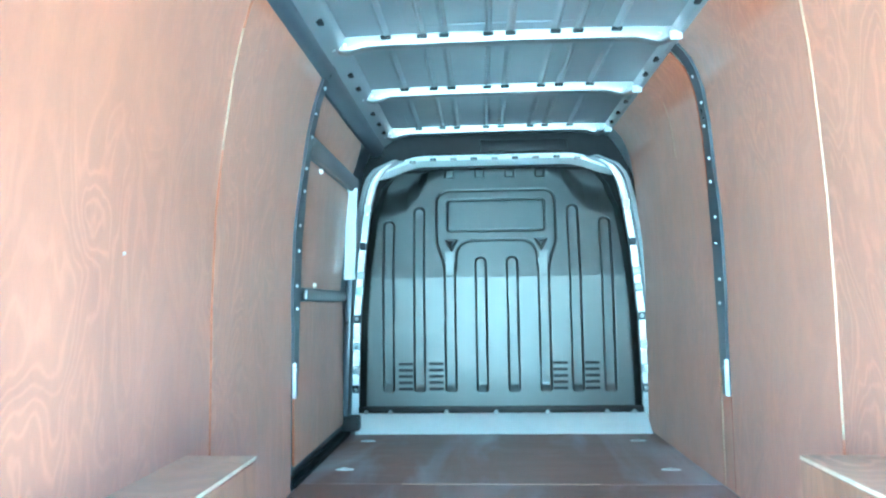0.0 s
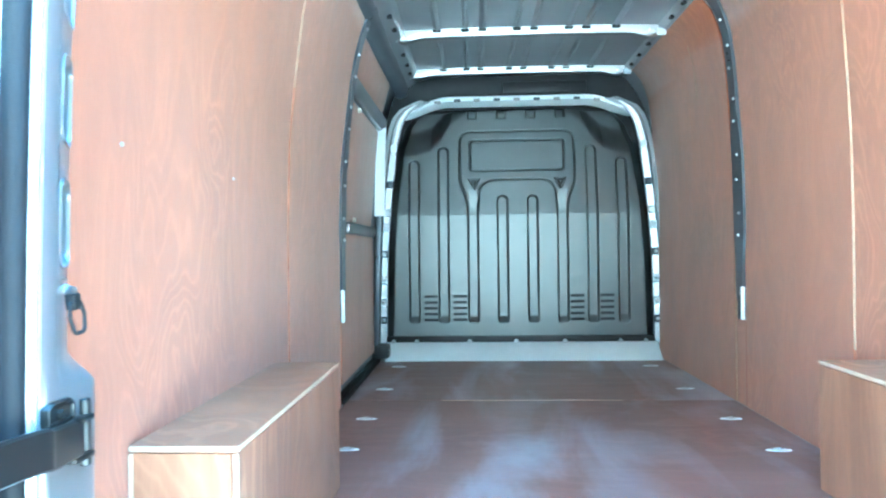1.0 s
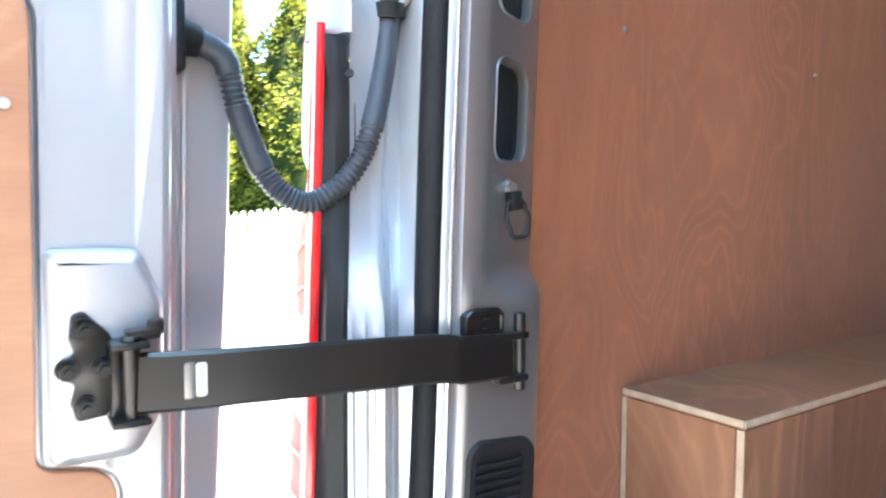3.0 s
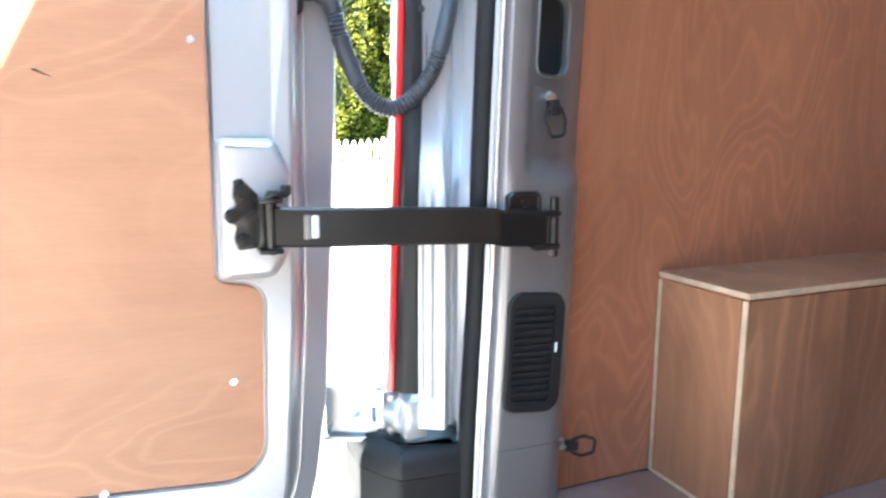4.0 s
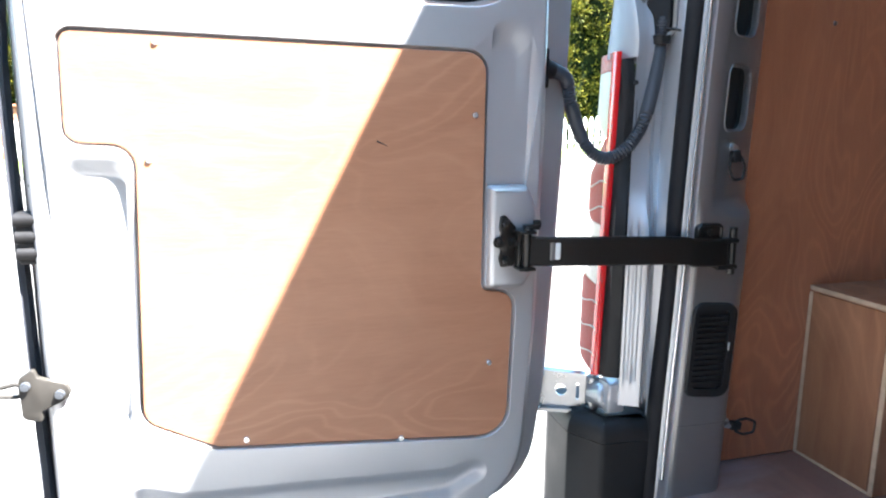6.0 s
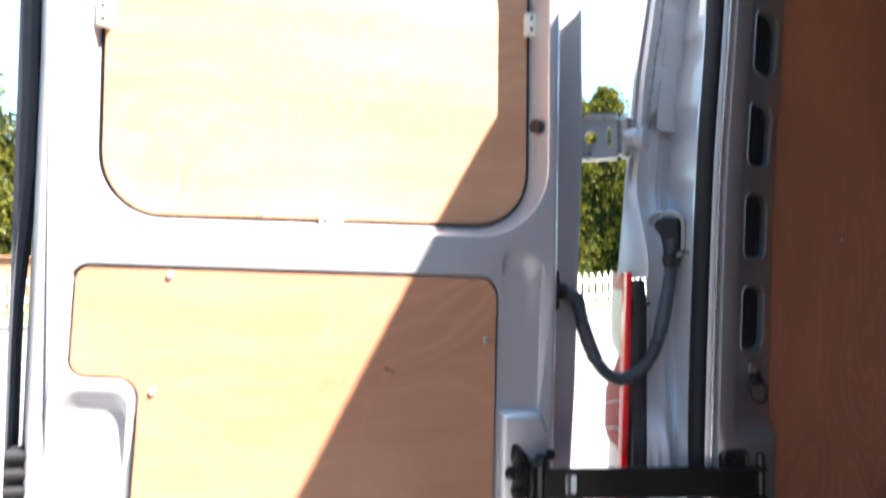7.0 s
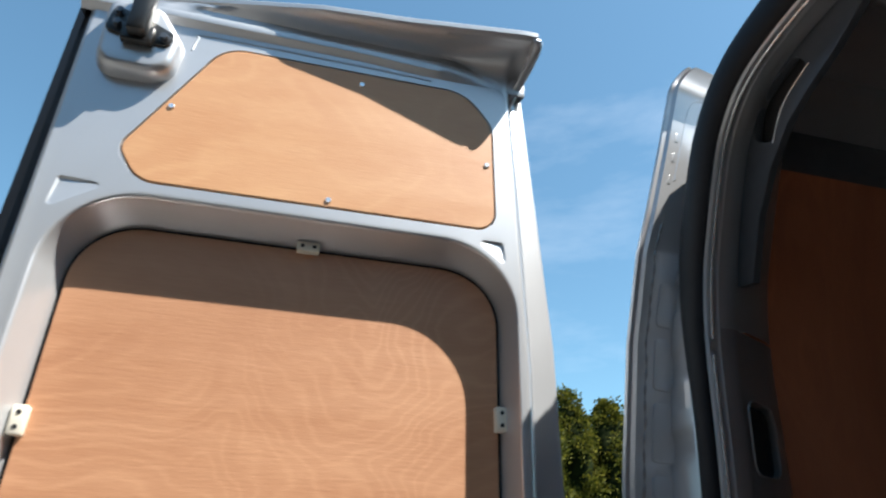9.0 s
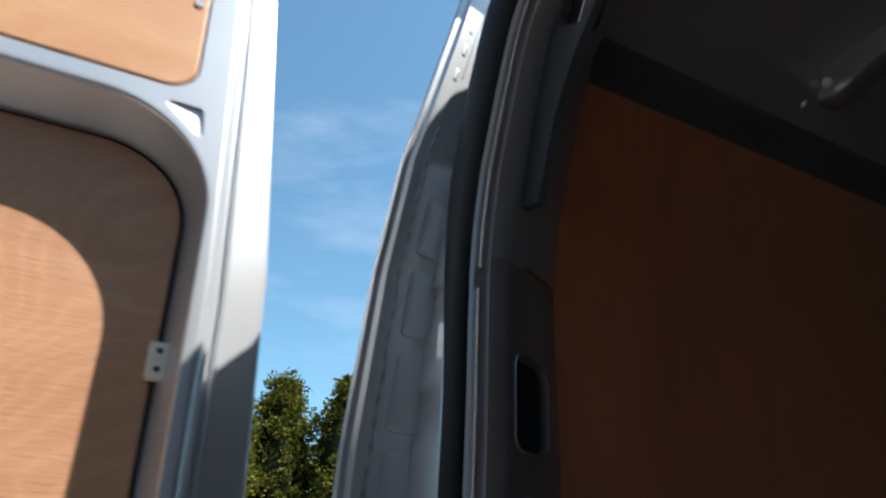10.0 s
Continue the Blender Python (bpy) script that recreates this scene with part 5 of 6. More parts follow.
# hinges between the door and the corner post
def hinge(z, y0, lug, size=1.0):
    ob = new("hinge")
    ob.parent = door
    ob["label"] = "bare zinc steel hinge"
    a, b = Vector((-0.880, y0, z)), Vector((-0.838, y0 + 0.072, z))
    d = (b - a).normalized()
    n = Vector((d.y, -d.x, 0))
    L = (b - a).length
    bm = bmesh.new()
    outline = rounded([(0, -0.037), (L, -0.034), (L, 0.034), (0, 0.037)], 0.006, 4)
    hole = [(L * 0.48 + 0.011 * math.cos(k * math.pi / 8), 0.011 * math.sin(k * math.pi / 8)) for k in range(16)]
    slot = rounded([(L * 0.80, -0.016), (L * 0.87, -0.016), (L * 0.87, 0.016), (L * 0.80, 0.016)], 0.003, 3)
    place = lambda w: (lambda q: tuple(a + d * q[0] + n * w + Vector((0, 0, q[1]))))
    sides = []
    for w in (0.0, 0.005):
        sides.append([add_loop(bm, o, place(w)) for o in (outline, hole, slot)])
        fill(bm, sides[-1])
    for p, q in zip(*sides):
        bridge(bm, p, q)
    for s in (-1, 1):
        rim = rounded([(0, s * 0.037 - 0.003), (L, s * 0.034 - 0.003), (L, s * 0.034 + 0.003), (0, s * 0.037 + 0.003)], 0.001, 2)
        m0, m1 = add_loop(bm, rim, place(0.0)), add_loop(bm, rim, place(0.016))
        bridge(bm, m0, m1)
        cap(bm, m0)
        cap(bm, m1)
    part("leaf", bm, M_STEEL, ob)
    bm = bmesh.new()
    k = b + d * 0.012
    rod(bm, k - Vector((0, 0, 0.031)), k + Vector((0, 0, 0.031)), 0.012, 0.012, 16, soft=0.002)
    rod(bm, k - Vector((0, 0, 0.035)), k + Vector((0, 0, 0.035)), 0.006, 0.006, 12)
    part("knuckle", bm, M_STEEL, ob)
    bm = bmesh.new()
    e = Vector(lug)
    rod(bm, k, e, 0.021 * size, 0.026 * size, 12, soft=0.004)
    block(bm, (e.x - 0.020 * size, e.x + 0.018 * size), (e.y - 0.014 * size, e.y + 0.020 * size), (e.z - 0.028 * size, e.z + 0.028 * size), 0.006)
    part("post_lug", bm, M_SILVER, ob)


hinge(0.748, 0.408, (-0.792, 0.502, 0.757))
hinge(1.559, 0.420, (-0.806, 0.516, 1.552), 0.62)

# ---- check strap ----
strap = thing("check_strap", "black steel check strap holding the rear door open", "check strap")
bm = bmesh.new()
line = spline([(-0.752, 0.318, 0), (-0.748, 0.36, 0), (-0.738, 0.47, 0), (-0.7305, 0.565, 0), (-0.728, 0.594, 0), (-0.7295, 0.604, 0), (-0.735, 0.640, 0), (-0.740, 0.672, 0)], 6)
rows = []
for i, p in enumerate(line):
    d = (line[min(i + 1, len(line) - 1)] - line[max(i - 1, 0)]).normalized()
    n = Vector((d.y, -d.x, 0))
    zt, zb = 1.052 - 0.020 * i / len(line), 1.006 - 0.020 * i / len(line)
    rows.append([tuple(p + n * a + Vector((0, 0, z))) for a, z in ((0.0, zt), (0.003, zt), (0.006, zt - 0.003), (0.006, zb + 0.003), (0.003, zb), (0.0, zb))])
made = ribbon(bm, rows, True)
cap(bm, made[0])
cap(bm, made[-1])
part("strap_bar", bm, M_SATIN, strap)
bm = bmesh.new()
slab(bm, rounded([(0.356, 1.013), (0.364, 1.013), (0.364, 1.041), (0.356, 1.041)], 0.002, 3), lambda w: (lambda r: (-0.748 + (r[0] - 0.36) * 0.091 + 0.0062 + w, r[0], r[1])), 0.0, 0.0008, 0.0002)
part("sticker", bm, M_PRIMER, strap, "small grey and white sticker")
bm = bmesh.new()
slab(bm, rounded([(0.3645, 1.014), (0.3725, 1.014), (0.3725, 1.040), (0.3645, 1.040)], 0.002, 3), lambda w: (lambda r: (-0.748 + (r[0] - 0.36) * 0.091 + 0.0062 + w, r[0], r[1])), 0.0, 0.0008, 0.0002)
part("sticker", bm, M_LABEL, strap)
bm = bmesh.new()
rod(bm, (-0.750, 0.321, 0.996), (-0.750, 0.321, 1.064), 0.005, 0.007, 14, soft=0.001)
part("door_pin", bm, M_SATIN, strap)
bm = bmesh.new()
rod(bm, (-0.742, 0.688, 0.972), (-0.742, 0.688, 1.052), 0.0065, 0.0065, 14, soft=0.001)
block(bm, (-0.754, -0.732), (0.654, 0.694), (1.026, 1.034), 0.003)
block(bm, (-0.754, -0.732), (0.654, 0.694), (0.982, 0.990), 0.003)
block(bm, (-0.757, -0.750), (0.640, 0.690), (0.985, 1.032), 0.002)
outer = rounded([(0.618, 1.032), (0.668, 1.032), (0.668, 1.054), (0.660, 1.060), (0.626, 1.060), (0.618, 1.054)], 0.005, 4)
slab(bm, outer, on_x, -0.752, -0.744, 0.002)
tube(bm, [(-0.743, q[0], q[1]) for q in grown(outer, -0.003) + grown(outer, -0.003)[:1]], 0.0028, 8, False)
rod(bm, (-0.745, 0.643, 1.045), (-0.738, 0.643, 1.045), 0.0062, 0.0052, 6)
part("pillar_bracket", bm, M_SATIN, strap)

# ---- rubber hose from the pillar to the door ----
hose = thing("cable_hose", "corrugated dark rubber cable hose hanging in a loop", "hose")
route = spline([(-0.829, 0.370, 1.306), (-0.828, 0.395, 1.302), (-0.828, 0.411, 1.294), (-0.828, 0.418, 1.280), (-0.828, 0.425, 1.250), (-0.827, 0.435, 1.221), (-0.823, 0.446, 1.194), (-0.815, 0.461, 1.173), (-0.807, 0.484, 1.164), (-0.800, 0.511, 1.179), (-0.798, 0.532, 1.205), (-0.799, 0.546, 1.236), (-0.803, 0.561, 1.292), (-0.808, 0.570, 1.341), (-0.812, 0.574, 1.370), (-0.820, 0.580, 1.398), (-0.845, 0.592, 1.412)], 14)


def hose_r(t):
    rib = 0.5 + 0.5 * math.sin(t * 6.28319 * 96)
    plain = smoothstep(0.245, 0.250, t) * (1 - smoothstep(0.372, 0.377, t)) + smoothstep(0.687, 0.690, t) * (1 - smoothstep(0.81, 0.815, t)) + 1 - smoothstep(0.185, 0.19, t)
    return 0.0090 + 0.0022 * rib * (1 - plain) + 0.0024 * plain


fine = []
for a, b in zip(route, route[1:]):
    fine += [a.lerp(b, k / 4) for k in range(4)]
bm = bmesh.new()
tube(bm, fine + [route[-1]], hose_r, 18)
part("corrugated_tube", bm, M_HOSE, hose, angle=60)
bm = bmesh.new()
ring = rounded([(0.559, 1.352, 0.023), (0.606, 1.356, 0.023), (0.606, 1.438, 0.023), (0.559, 1.434, 0.023)], 0.023, 8)
# grommet plate faces rearwards and inwards
gro = lambda w: (lambda q: (-0.815 + (q[0] - 0.583) * 0.75 + w * 0.6, q[0] - 0.012 - w * 0.8, q[1]))
slab(bm, grown(ring, -0.008), gro, -0.010, 0.006, 0.003)
part("grommet", bm, M_BLACK, hose)
bm = bmesh.new()
tube(bm, [gro(0.005)(q) for q in grown(ring, -0.002) + grown(ring, -0.002)[:1]], 0.0045, 8, False)
part("grommet_rim", bm, M_PRIMER, hose)
bm = bmesh.new()
rod(bm, (-0.808, 0.571, 1.348), (-0.806, 0.570, 1.362), 0.0155, 0.0155, 16)
rod(bm, (-0.800, 0.575, 1.372), (-0.780, 0.592, 1.366), 0.0022, 0.0018, 8)
part("tie", bm, M_BLACK, hose)
bm = bmesh.new()
block(bm, (-0.843, -0.811), (0.366, 0.378), (1.274, 1.336), 0.004)
rod(bm, (-0.829, 0.376, 1.306), (-0.828, 0.394, 1.303), 0.0165, 0.0135, 16, soft=0.002)
part("door_boot", bm, M_BLACK, hose)

# ---- tail lamp ----
lamp = thing("tail_lamp", "tall narrow red and clear tail lamp with a black side", "tail lamp")


def lamp_edge(z):
    t = (z - 0.80) / 0.53
    return Vector((-0.796 - 0.021 * t, 0.474 + 0.026 * t, z))


def lens_rows(z0, z1, n=20):
    rows = []
    for i in range(n + 1):
        z = z0 + (z1 - z0) * i / n
        e = lamp_edge(z)
        wide = mix_table([(0.79, 0.85), (0.82, 0.98), (0.944, 1.06), (0.952, 0.78), (1.045, 0.74), (1.056, 0.92), (1.07, 1.0), (1.13, 1.0), (1.165, 0.62), (1.195, 0.38), (1.215, 0.72), (1.24, 0.82), (1.34, 0.82)], z)
        rows.append([tuple(e + Vector((a * wide, b * wide, 0))) for a, b in ((-0.0015, -0.0018), (-0.012, -0.0015), (-0.030, 0.002), (-0.055, 0.008), (-0.085, 0.0165), (-0.115, 0.028), (-0.140, 0.047), (-0.153, 0.085))])
    return rows


bm = bmesh.new()
rows = []
for i in range(25):
    z = 0.795 + 0.528 * i / 24
    e = lamp_edge(min(z, 1.335))
    cx, cy = channel_at(z)
    k = smoothstep(1.25, 1.323, z)
    b = Vector((cx - 0.002, cy - 0.001, z)).lerp(Vector((e.x + 0.012, e.y + 0.010, z)), 0.8 * k)
    m = e.lerp(b, 0.62)
    rows.append([tuple(b + Vector((0.0, 0.01, 0))), tuple(b), tuple(m + Vector((0.003, -0.001, 0))), tuple(m + Vector((-0.001, -0.005, 0))), tuple(e + Vector((0.002, 0.006, 0))), tuple(e + Vector((0.0005, 0.0005, 0)))])
ribbon(bm, rows)
part("black_side", bm, M_BLACK, lamp, "black plastic lamp side")
bm = bmesh.new()
rows = []
for i in range(25):
    z = 0.795 + 0.54 * i / 24
    e = lamp_edge(z)
    rows.append([tuple(e + Vector((a, b, 0))) for a, b in ((0.0030, 0.005), (0.0030, 0.0), (0.001, -0.0030), (-0.003, -0.0040), (-0.012, -0.0032), (-0.013, 0.003))])
made = ribbon(bm, rows, True)
cap(bm, made[0])
cap(bm, made[-1])
part("red_rim", bm, M_RED, lamp)
for name, z0, z1, mat in (("top_lens", 1.306, 1.335, M_LENS_RED), ("clear_lens", 1.196, 1.305, M_LENS_CLEAR), ("red_lens", 1.052, 1.195, M_LENS_PINK), ("clear_lens", 0.949, 1.051, M_LENS_CLEAR), ("red_lens", 0.798, 0.948, M_LENS_PINK)):
    bm = bmesh.new()
    rows = lens_rows(z0, z1)
    made = ribbon(bm, rows)
    lens = part(name, bm, mat, lamp)
    if name == "red_lens":
        # pale moulded lines across the lens
        for k in (0.22, 0.5, 0.78):
            bm = bmesh.new()
            row = rows[round(k * 20)]
            tube(bm, [(x - 0.001, y - 0.0012, z - 0.016 * (j / 7) + 0.006 * math.sin(j)) for j, (x, y, z) in enumerate(row)], 0.0012, 6)
            part("lens_line", bm, M_LENS_CLEAR, lens)
bm = bmesh.new()
e = lamp_edge(1.285)
rod(bm, e + Vector((0.022, 0.022, 0)), e + Vector((0.027, 0.020, 0)), 0.004, n=10)
part("lamp_screw", bm, M_DARK, lamp)
bumper = thing("bumper_end", "black plastic bumper end below the tail lamp", "bumper")
outline = rounded([(-0.95, 0.455, 0.03), (-0.905, 0.440, 0.02), (-0.820, 0.438, 0.012), (-0.760, 0.474, 0.015), (-0.752, 0.585, 0.01), (-0.95, 0.60, 0.01)], 0.02, 5)
bm = bmesh.new()
made = [add_loop(bm, outline, on_z(z)) for z in (0.22, 0.6825)]
bridge(bm, *made)
cap(bm, made[0])
cap(bm, made[1])
part("bumper_side", bm, M_BLACK, bumper)
bm = bmesh.new()
rings = [(-0.0008, 0.683), (0.0, 0.6838), (-0.0015, 0.696), (-0.005, 0.706), (-0.011, 0.714), (-0.019, 0.7185), (-0.030, 0.720)]
made = [add_loop(bm, grown(outline, g) if g else outline, on_z(z)) for g, z in rings]
for a, b in zip(made, made[1:]):
    bridge(bm, a, b)
cap(bm, made[0])
cap(bm, made[-1])
part("top_step", bm, M_BLACK, bumper)

# ---- small fittings on the pillar ----
vent = thing("air_vent", "black plastic air vent with slats in the pillar", "vent")
V0 = rounded([(0.028, 0.760, 0.020), (0.120, 0.748, 0.026), (0.120, 0.920, 0.026), (0.028, 0.928, 0.020)], 0.024, 6)
V1 = rounded([(0.038, 0.776, 0.010), (0.101, 0.768, 0.012), (0.101, 0.908, 0.012), (0.038, 0.913, 0.010)], 0.012, 6)
bm = bmesh.new()
a, b = add_loop(bm, V0, pillar_face(0.001)), add_loop(bm, grown(V0, -0.003), pillar_face(-0.005))
c, d = add_loop(bm, V1, pillar_face(-0.005)), add_loop(bm, V1, pillar_face(-0.0005))
bridge(bm, a, b)
fill(bm, [b, c])
bridge(bm, c, d)
cap(bm, d)
part("vent_frame", bm, M_BLACK, vent)
for i in range(13):
    z = 0.782 + 0.0096 * i
    bm = bmesh.new()
    outline = rounded([(0.039, z), (0.100, z - 0.002), (0.100, z + 0.0022), (0.039, z + 0.0042)], 0.001, 2)
    slab(bm, outline, lambda w: pillar_face(-w), -0.0003, 0.0042, 0.0006)
    part("slat", bm, M_BLACK, vent)
bm = bmesh.new()
slab(bm, rounded([(0.103, 0.838), (0.106, 0.838), (0.106, 0.852), (0.103, 0.852)], 0.001, 2), lambda w: pillar_face(-w), 0.0045, 0.0062, 0.0003)
part("vent_mark", bm, M_LABEL, vent)


def lashing_ring(y, z, swing):
    """Stud with a saddle, and a ring that hangs, or is swung up towards the wall by so many degrees."""
    ob = thing("lashing_ring", "small steel lashing eye hanging on the pillar", "lashing eye", "pillar lashing eyes")
    p = spine_at(z)
    f = Vector(pillar_face()((y - p.y, z)))
    bm = bmesh.new()
    rod(bm, f - Vector((0.002, 0, 0)), f + Vector((0.004, -0.001, 0)), 0.0095, 0.0085, 16, soft=0.001)
    rod(bm, f, f + Vector((0.013, -0.002, 0)), 0.0062, 0.0055, 6)
    part("stud", bm, M_STEEL, ob)
    turn = Matrix.Rotation(radians(swing), 4, "X")
    bm = bmesh.new()
    block(bm, (0.004, 0.016), (-0.0075, 0.0075), (-0.024, -0.004), 0.002)
    bmesh.ops.transform(bm, matrix=Matrix.Translation(f) @ turn, verts=bm.verts)
    part("saddle", bm, M_BLACK, ob)
    bm = bmesh.new()
    loop = divided(rounded([(-0.010, -0.014), (0.010, -0.014), (0.0150, -0.032), (0.010, -0.052), (-0.010, -0.052), (-0.0150, -0.032)], 0.007, 5), 1)
    tube(bm, [f + turn @ Vector((0.012 - 0.10 * (q[1] + 0.014), q[0], q[1])) for q in loop + loop[:1]], 0.0025, 8, False)
    part("ring", bm, M_BLACK, ob)


lashing_ring(0.690, 1.182, 6)
lashing_ring(0.722, 0.690, 82)

# ---- boxes over the wheel arches ----
def arch_box(side):
    ob = thing("wheel_arch_box", "plywood box with pale raw edges over the wheel arch", "box", "wheel arch boxes")
    xw, xi, y0, y1, zt = side * 0.829, side * 0.650, 0.950, 1.735, 0.917
    lo, hi = min(xw, xi), max(xw, xi)
    bm = bmesh.new()
    block(bm, (lo, hi), (y0, y1), (zt - 0.012, zt), 0.0015, 1)
    part("top_board", bm, M_BOX, ob)
    bm = bmesh.new()
    block(bm, (min(xi, xi + side * 0.012), max(xi, xi + side * 0.012)), (y0 + 0.001, y1 - 0.001), (FLOOR_Z + 0.001, zt - 0.0125), 0.001, 1)
    part("side_board", bm, M_BOX, ob)
    for y in (y0, y1 - 0.012):
        bm = bmesh.new()
        block(bm, (min(xi + side * 0.0125, xw), max(xi + side * 0.0125, xw)), (y + 0.0005, y + 0.012), (FLOOR_Z + 0.001, zt - 0.0125), 0.001, 1)
        part("end_board", bm, M_BOX, ob)
    # raw veneer edges
    strips = [((lo + 0.0008, hi - 0.0008), (y0 - 0.0015, y0 - 0.0002), (zt - 0.0088, zt - 0.0006)),
              ((min(xi - side * 0.0015, xi), max(xi - side * 0.0015, xi)), (y0 + 0.0005, y1 - 0.001), (zt - 0.0088, zt - 0.0006)),
              ((min(xi - side * 0.0006, xi + side * 0.0082), max(xi - side * 0.0006, xi + side * 0.0082)), (y0 - 0.0012, y0 + 0.0008), (FLOOR_Z + 0.002, zt - 0.0128)),
              ((min(xw, xw - side * 0.007), max(xw, xw - side * 0.007)), (y0 - 0.0012, y0 + 0.0002), (FLOOR_Z + 0.002, zt - 0.0128)),
              ((lo + 0.002, hi - 0.002), (y0 - 0.0012, y0 + 0.0002), (FLOOR_Z + 0.001, FLOOR_Z + 0.006))]
    for x, y, z in strips:
        bm = bmesh.new()
        block(bm, x, y, z, 0.0)
        part("raw_edge", bm, M_EDGE, ob)
    return ob


arch_box(-1)
arch_box(1)


# ---- lashing points in the floor ----
def floor_eye():
    ob = thing("floor_eye", "oval lashing point let into the plywood floor", "lashing point", "floor lashing points")
    bm = bmesh.new()
    loop = [(0.043 * math.cos(k * math.pi / 12), 0.017 * math.sin(k * math.pi / 12)) for k in range(24)]
    a, b = add_loop(bm, loop, on_z(0.0005)), add_loop(bm, grown(loop, -0.007), on_z(0.0035))
    c = add_loop(bm, grown(loop, -0.009), on_z(-0.0005 + 0.002))
    bridge(bm, a, b)
    bridge(bm, b, c)
    part("rim", bm, M_KICK, ob)
    # the recess is a flat near-black sheet, its shade put into the colour
    bm = bmesh.new()
    cap(bm, add_loop(bm, grown(loop, -0.0085), on_z(0.001)))
    part("cup", bm, M_DARK, ob)
    bm = bmesh.new()
    tube(bm, [(0.018 * math.cos(k * math.pi / 8), 0.011 * math.sin(k * math.pi / 8), 0.004) for k in range(17)], 0.003, 8, False)
    part("ring", bm, M_STEEL, ob)
    return ob


eye = floor_eye()
spots = [(s * 0.696, y) for y in (3.61, 3.015, 2.472, 2.078) for s in (-1, 1)]
eye.matrix_basis = pose(spots[0][0], spots[0][1], FLOOR_Z)
for x, y in spots[1:]:
    copy_thing(eye, pose(x, y, FLOOR_Z))
for y, z in ((0.940, 1.399), (1.430, 1.396), (2.080, 2.080)):
    bm = bmesh.new()
    x = -wall_x(z)
    rod(bm, (x - 0.001, y, z), (x + 0.0025, y, z), 0.0045, 0.0032, 10)
    tagged(finish("wall_screw", bm, M_STEEL), "small steel screw in the plywood lining", "screw", "lining screws")

# ---- outside ----
def ground_z(x, y):
    r = math.hypot(x, y)
    az = math.degrees(math.atan2(y, -x))
    far = mix_table([(-40, 0.56), (-18, 0.55), (5, 0.46), (17, 0.42), (27, 0.64), (36, 0.85)], az)
    return far * smoothstep(4.0, 13.0, r)


bm = bmesh.new()
radii = [0.001, 0.6, 1.2, 2, 3, 4, 5, 6, 7, 8, 9, 10, 11, 12, 13, 14, 16, 20, 30, 60, 200, 900, 4000]
rows = []
for r in radii:
    rows.append([(-r * math.cos(2 * math.pi * k / 96), r * math.sin(2 * math.pi * k / 96), ground_z(-r * math.cos(2 * math.pi * k / 96), r * math.sin(2 * math.pi * k / 96))) for k in range(96)])
ribbon(bm, rows, True)
bmesh.ops.remove_doubles(bm, verts=bm.verts, dist=0.0005)
tagged(finish("ground", bm, M_GROUND), "pale sunlit concrete yard", "ground", kind="structure")
bm = bmesh.new()
rows = []
for i in range(41):
    y = -16 + 36 * i / 40
    rows.append([(x, y, ground_z(x, y) + 0.05 - (0.05 if k == 0 else 0)) for k, x in enumerate((-10.3, -10.3, -11.0, -12, -13, -14, -16, -18, -22, -30))])
ribbon(bm, rows)
tagged(finish("lawn", bm, M_GRASS), "mown grass verge behind the yard", "grass", kind="structure")
bm = bmesh.new()
rows = [[(x, y, ground_z(-10.3, y) + z) for x, z in ((-10.15, 0.0), (-10.15, 0.07), (-10.18, 0.08), (-10.3, 0.08), (-10.3, 0.0))] for y in [-16 + 36 * i / 40 for i in range(41)]]
ribbon(bm, rows)
tagged(finish("kerb", bm, M_GROUND), "low concrete kerb along the grass", "kerb", kind="structure")

# unseen plain walls added behind and beside the van to hold back sky light
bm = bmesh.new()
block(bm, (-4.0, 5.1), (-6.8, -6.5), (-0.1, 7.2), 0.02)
tagged(finish("light_block_rear", bm, M_LIGHT_BLOCK), "unseen plain dark wall added to block sky light", "wall", kind="structure")
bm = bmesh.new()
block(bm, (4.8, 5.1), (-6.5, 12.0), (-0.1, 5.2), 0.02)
tagged(finish("light_block_side", bm, M_LIGHT_BLOCK), "unseen plain dark wall added to block sky light", "wall", kind="structure")

# white picket fence
fence = thing("picket_fence", "low white painted picket fence on the grass", "fence")
random.seed(5)
fx = -12.0
picket_mesh = None
count = 0
for i in range(130):
    y = -8.0 + 0.145 * i
    if -2.2 < y < 2.6:
        continue
    z0 = ground_z(fx, y) + 0.06
    if picket_mesh is None:
        bm = bmesh.new()
        slab(bm, rounded([(-0.042, 0.04), (0.042, 0.04), (0.042, 0.60), (0, 0.68), (-0.042, 0.60)], 0.004, 1), on_x, -0.010, 0.010, 0.002)
        first = part("picket", bm, M_WHITE, fence)
        picket_mesh = first.data
        first.location = (fx, y, z0)
        continue
    ob = new("picket", picket_mesh)
    ob.parent = fence
    ob.location = (fx, y, z0 + random.uniform(-0.008, 0.008))
    ob.rotation_euler = (random.uniform(-0.012, 0.012), 0, 0)
for y0, y1 in ((-8.1, -2.2), (2.6, 10.9)):
    for h in (0.18, 0.48):
        bm = bmesh.new()
        rows = []
        for i in range(13):
            y = y0 + (y1 - y0) * i / 12
            z = ground_z(fx, y) + 0.06 + h
            rows.append([(fx - 0.012, y, z), (fx - 0.012, y, z + 0.06), (fx - 0.05, y, z + 0.06), (fx - 0.05, y, z)])
        made = ribbon(bm, rows, True)
        cap(bm, made[0])
        cap(bm, made[-1])
        part("rail", bm, M_WHITE, fence)

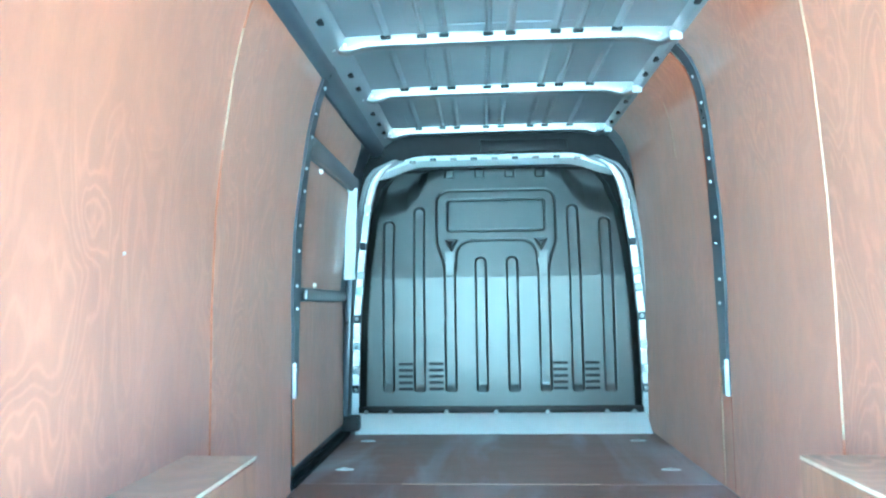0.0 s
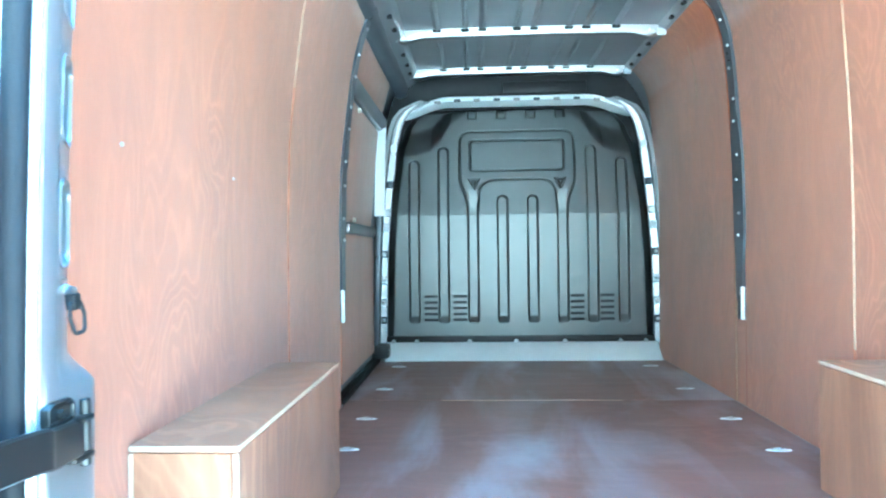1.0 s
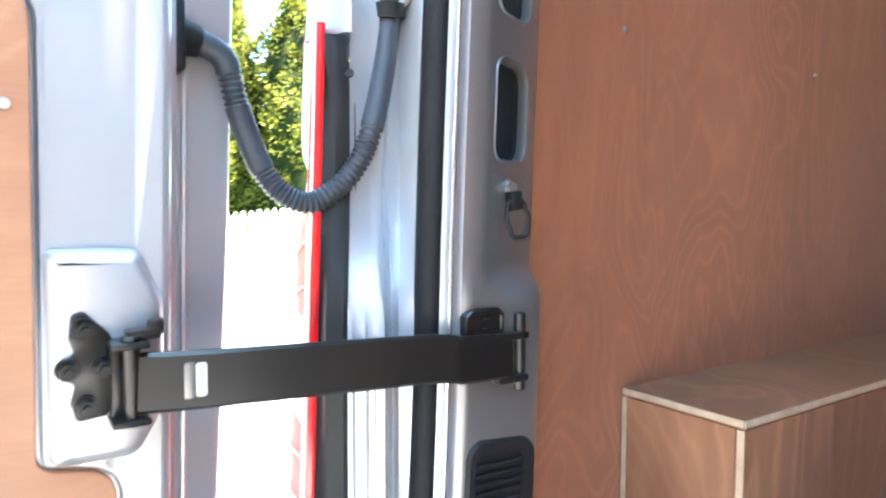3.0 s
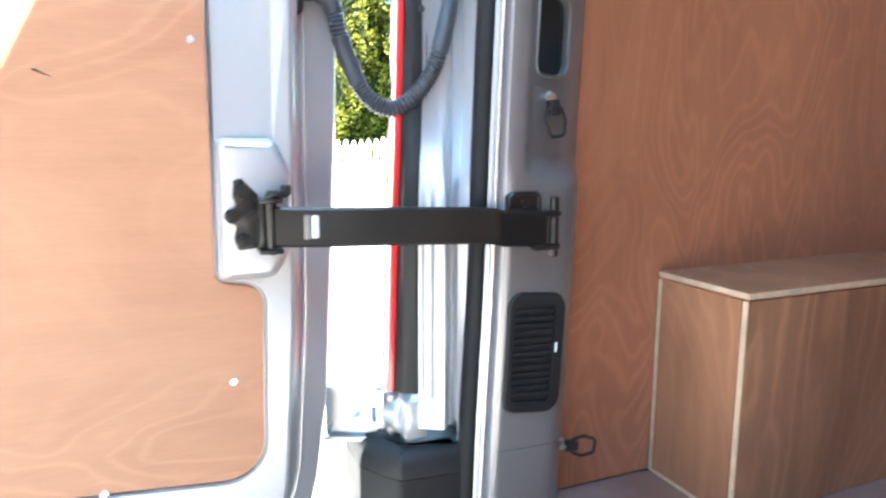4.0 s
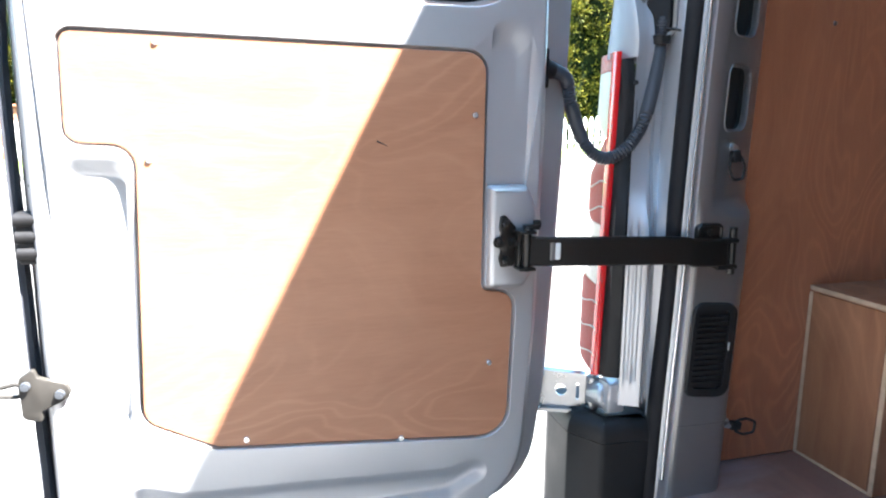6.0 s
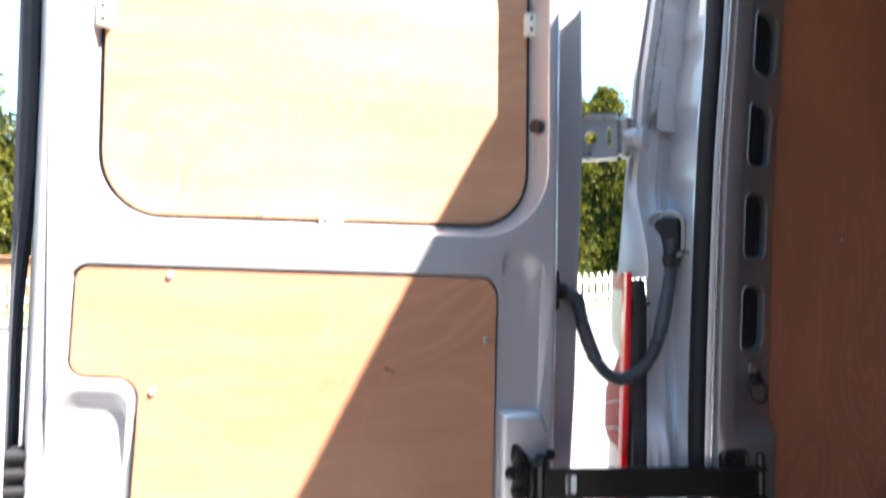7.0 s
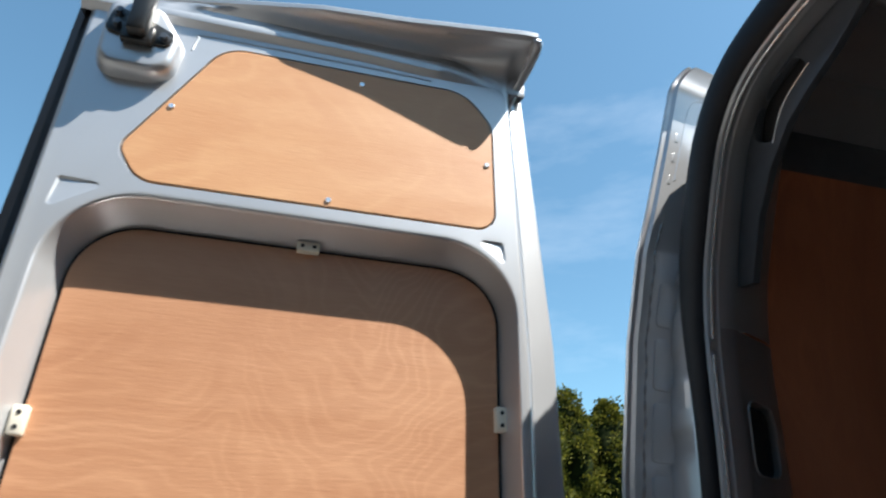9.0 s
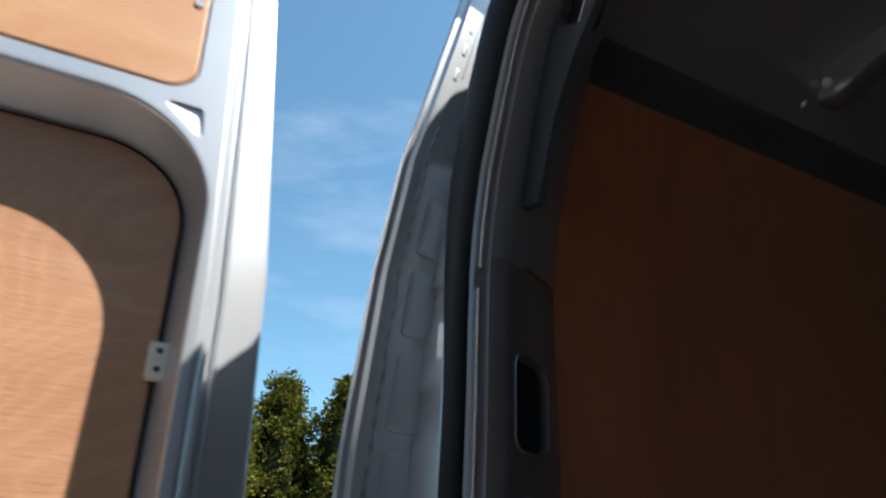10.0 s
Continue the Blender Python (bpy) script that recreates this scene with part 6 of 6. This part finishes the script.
# low brick wall under the hedge
bm = bmesh.new()
block(bm, (-13.35, -13.1), (-8.0, -2.4), (0.35, 1.50), 0.02)
block(bm, (-13.40, -13.05), (-8.05, -2.35), (1.50, 1.55), 0.015)
tagged(finish("garden_wall", bm, M_BRICK), "low reddish brick garden wall under the hedge", "garden wall")


def conifer(name, x, y, height, width, seed, mat, label, category, sprays=18000, size=0.058, round_top=False):
    rnd = np.random.RandomState(seed)
    base = ground_z(x, y)
    ob = thing(name, label, category, "hedge trees" if name == "conifer" else "")
    ob.location = (x, y, base)
    bm = bmesh.new()
    tube(bm, [(0.04 * math.sin(k), 0.03 * math.cos(k * 2), height * 0.9 * k / 8 - 0.05) for k in range(9)], lambda t: 0.12 * (1 - t) + 0.012, 9)
    limbs = []
    for k in range(6):
        a, h = rnd.uniform(0, 6.28), height * rnd.uniform(0.1, 0.8)
        r = width * 0.42 * (1 - 0.6 * h / height)
        limbs.append([(0, 0, h), (r * 0.5 * math.cos(a), r * 0.5 * math.sin(a), h + 0.12), (r * math.cos(a), r * math.sin(a), h + 0.4)])
    part("trunk", bm, M_BARK, ob)
    for line in limbs:
        bm = bmesh.new()
        tube(bm, line, lambda t: 0.03 * (1 - t) + 0.006, 5)
        part("limb", bm, M_BARK, ob)
    # near-black closed shell inside the crown, painting the shade between the sprays
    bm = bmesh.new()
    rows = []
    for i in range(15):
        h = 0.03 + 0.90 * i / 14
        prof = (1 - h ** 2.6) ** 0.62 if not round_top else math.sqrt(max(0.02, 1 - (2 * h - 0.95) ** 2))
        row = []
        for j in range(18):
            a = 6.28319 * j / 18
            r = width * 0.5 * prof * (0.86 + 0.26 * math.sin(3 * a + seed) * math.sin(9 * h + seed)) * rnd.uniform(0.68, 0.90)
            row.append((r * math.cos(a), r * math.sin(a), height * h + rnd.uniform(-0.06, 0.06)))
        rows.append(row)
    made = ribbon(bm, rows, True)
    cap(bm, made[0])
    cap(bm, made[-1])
    part("crown_shade_shell", bm, M_CROWN_SHADE, ob)
    # clumps of flat sprays, each clump a leaning tuft
    verts, faces = [], []
    clumps = []
    while len(clumps) < 330:
        h = rnd.uniform(0.02, 1.0) ** 0.85
        a = rnd.uniform(0, 6.283)
        prof = (1 - h ** 2.6) ** 0.62 if not round_top else math.sqrt(max(0.02, 1 - (2 * h - 0.95) ** 2))
        prof *= 0.86 + 0.26 * math.sin(3 * a + seed) * math.sin(9 * h + seed)
        r = width * 0.5 * prof * rnd.uniform(0.80, 1.05)
        clumps.append((r * math.cos(a), r * math.sin(a), height * h, a, 0.10 + 0.17 * rnd.rand()))
    per = sprays // len(clumps)
    for cx, cy, cz, a, cr in clumps:
        for k in range(per):
            d = rnd.normal(size=3)
            d /= np.linalg.norm(d)
            q = np.array((cx, cy, cz)) + d * cr * rnd.uniform(0.3, 1.0) * np.array((1.05, 1.05, 1.1))
            out = np.array((math.cos(a), math.sin(a), 0.0)) * 0.5 + d * 0.9 + np.array((0, 0, rnd.uniform(-0.2, 0.7)))
            out /= np.linalg.norm(out)
            side = np.cross(out, rnd.normal(size=3))
            side /= np.linalg.norm(side) + 1e-6
            L, W = size * rnd.uniform(0.8, 1.7), size * rnd.uniform(0.32, 0.6)
            i0 = len(verts)
            verts += [tuple(q - side * W * 0.4), tuple(q + out * L * 0.45 - side * W), tuple(q + out * L), tuple(q + out * L * 0.5 + side * W), tuple(q + side * W * 0.3)]
            faces.append((i0, i0 + 1, i0 + 2, i0 + 3, i0 + 4))
    me = bpy.data.meshes.new("crown")
    me.from_pydata(verts, [], faces)
    me.materials.append(mat)
    crown = new("crown", me)
    crown.parent = ob
    return ob


LABEL = "tall clipped conifer in the green hedge behind the fence"
for i, (y, h, w) in enumerate([(-7.3, 4.88, 2.3), (-5.9, 5.12, 2.2), (-4.5, 4.77, 2.2), (-3.2, 4.42, 2.0), (3.3, 5.31, 2.2), (4.6, 5.66, 2.2), (5.9, 5.4, 2.3), (7.1, 5.59, 2.2), (8.2, 5.39, 2.2), (9.3, 5.05, 2.0)]):
    conifer("conifer", -15.0 + 0.4 * math.sin(i * 2.3), y, h, w, 10 + i, M_CONIFER, LABEL, "tree")
for i, (x, y, h, w) in enumerate([(-21, 14.2, 4.6, 3.8), (-22.0, 17.5, 5.0, 4.2)]):
    conifer("broadleaf_tree", x, y, h, w, 40 + i, M_BROAD, "bright green leafy tree far behind the yard", "tree", 6000, 0.12, True)
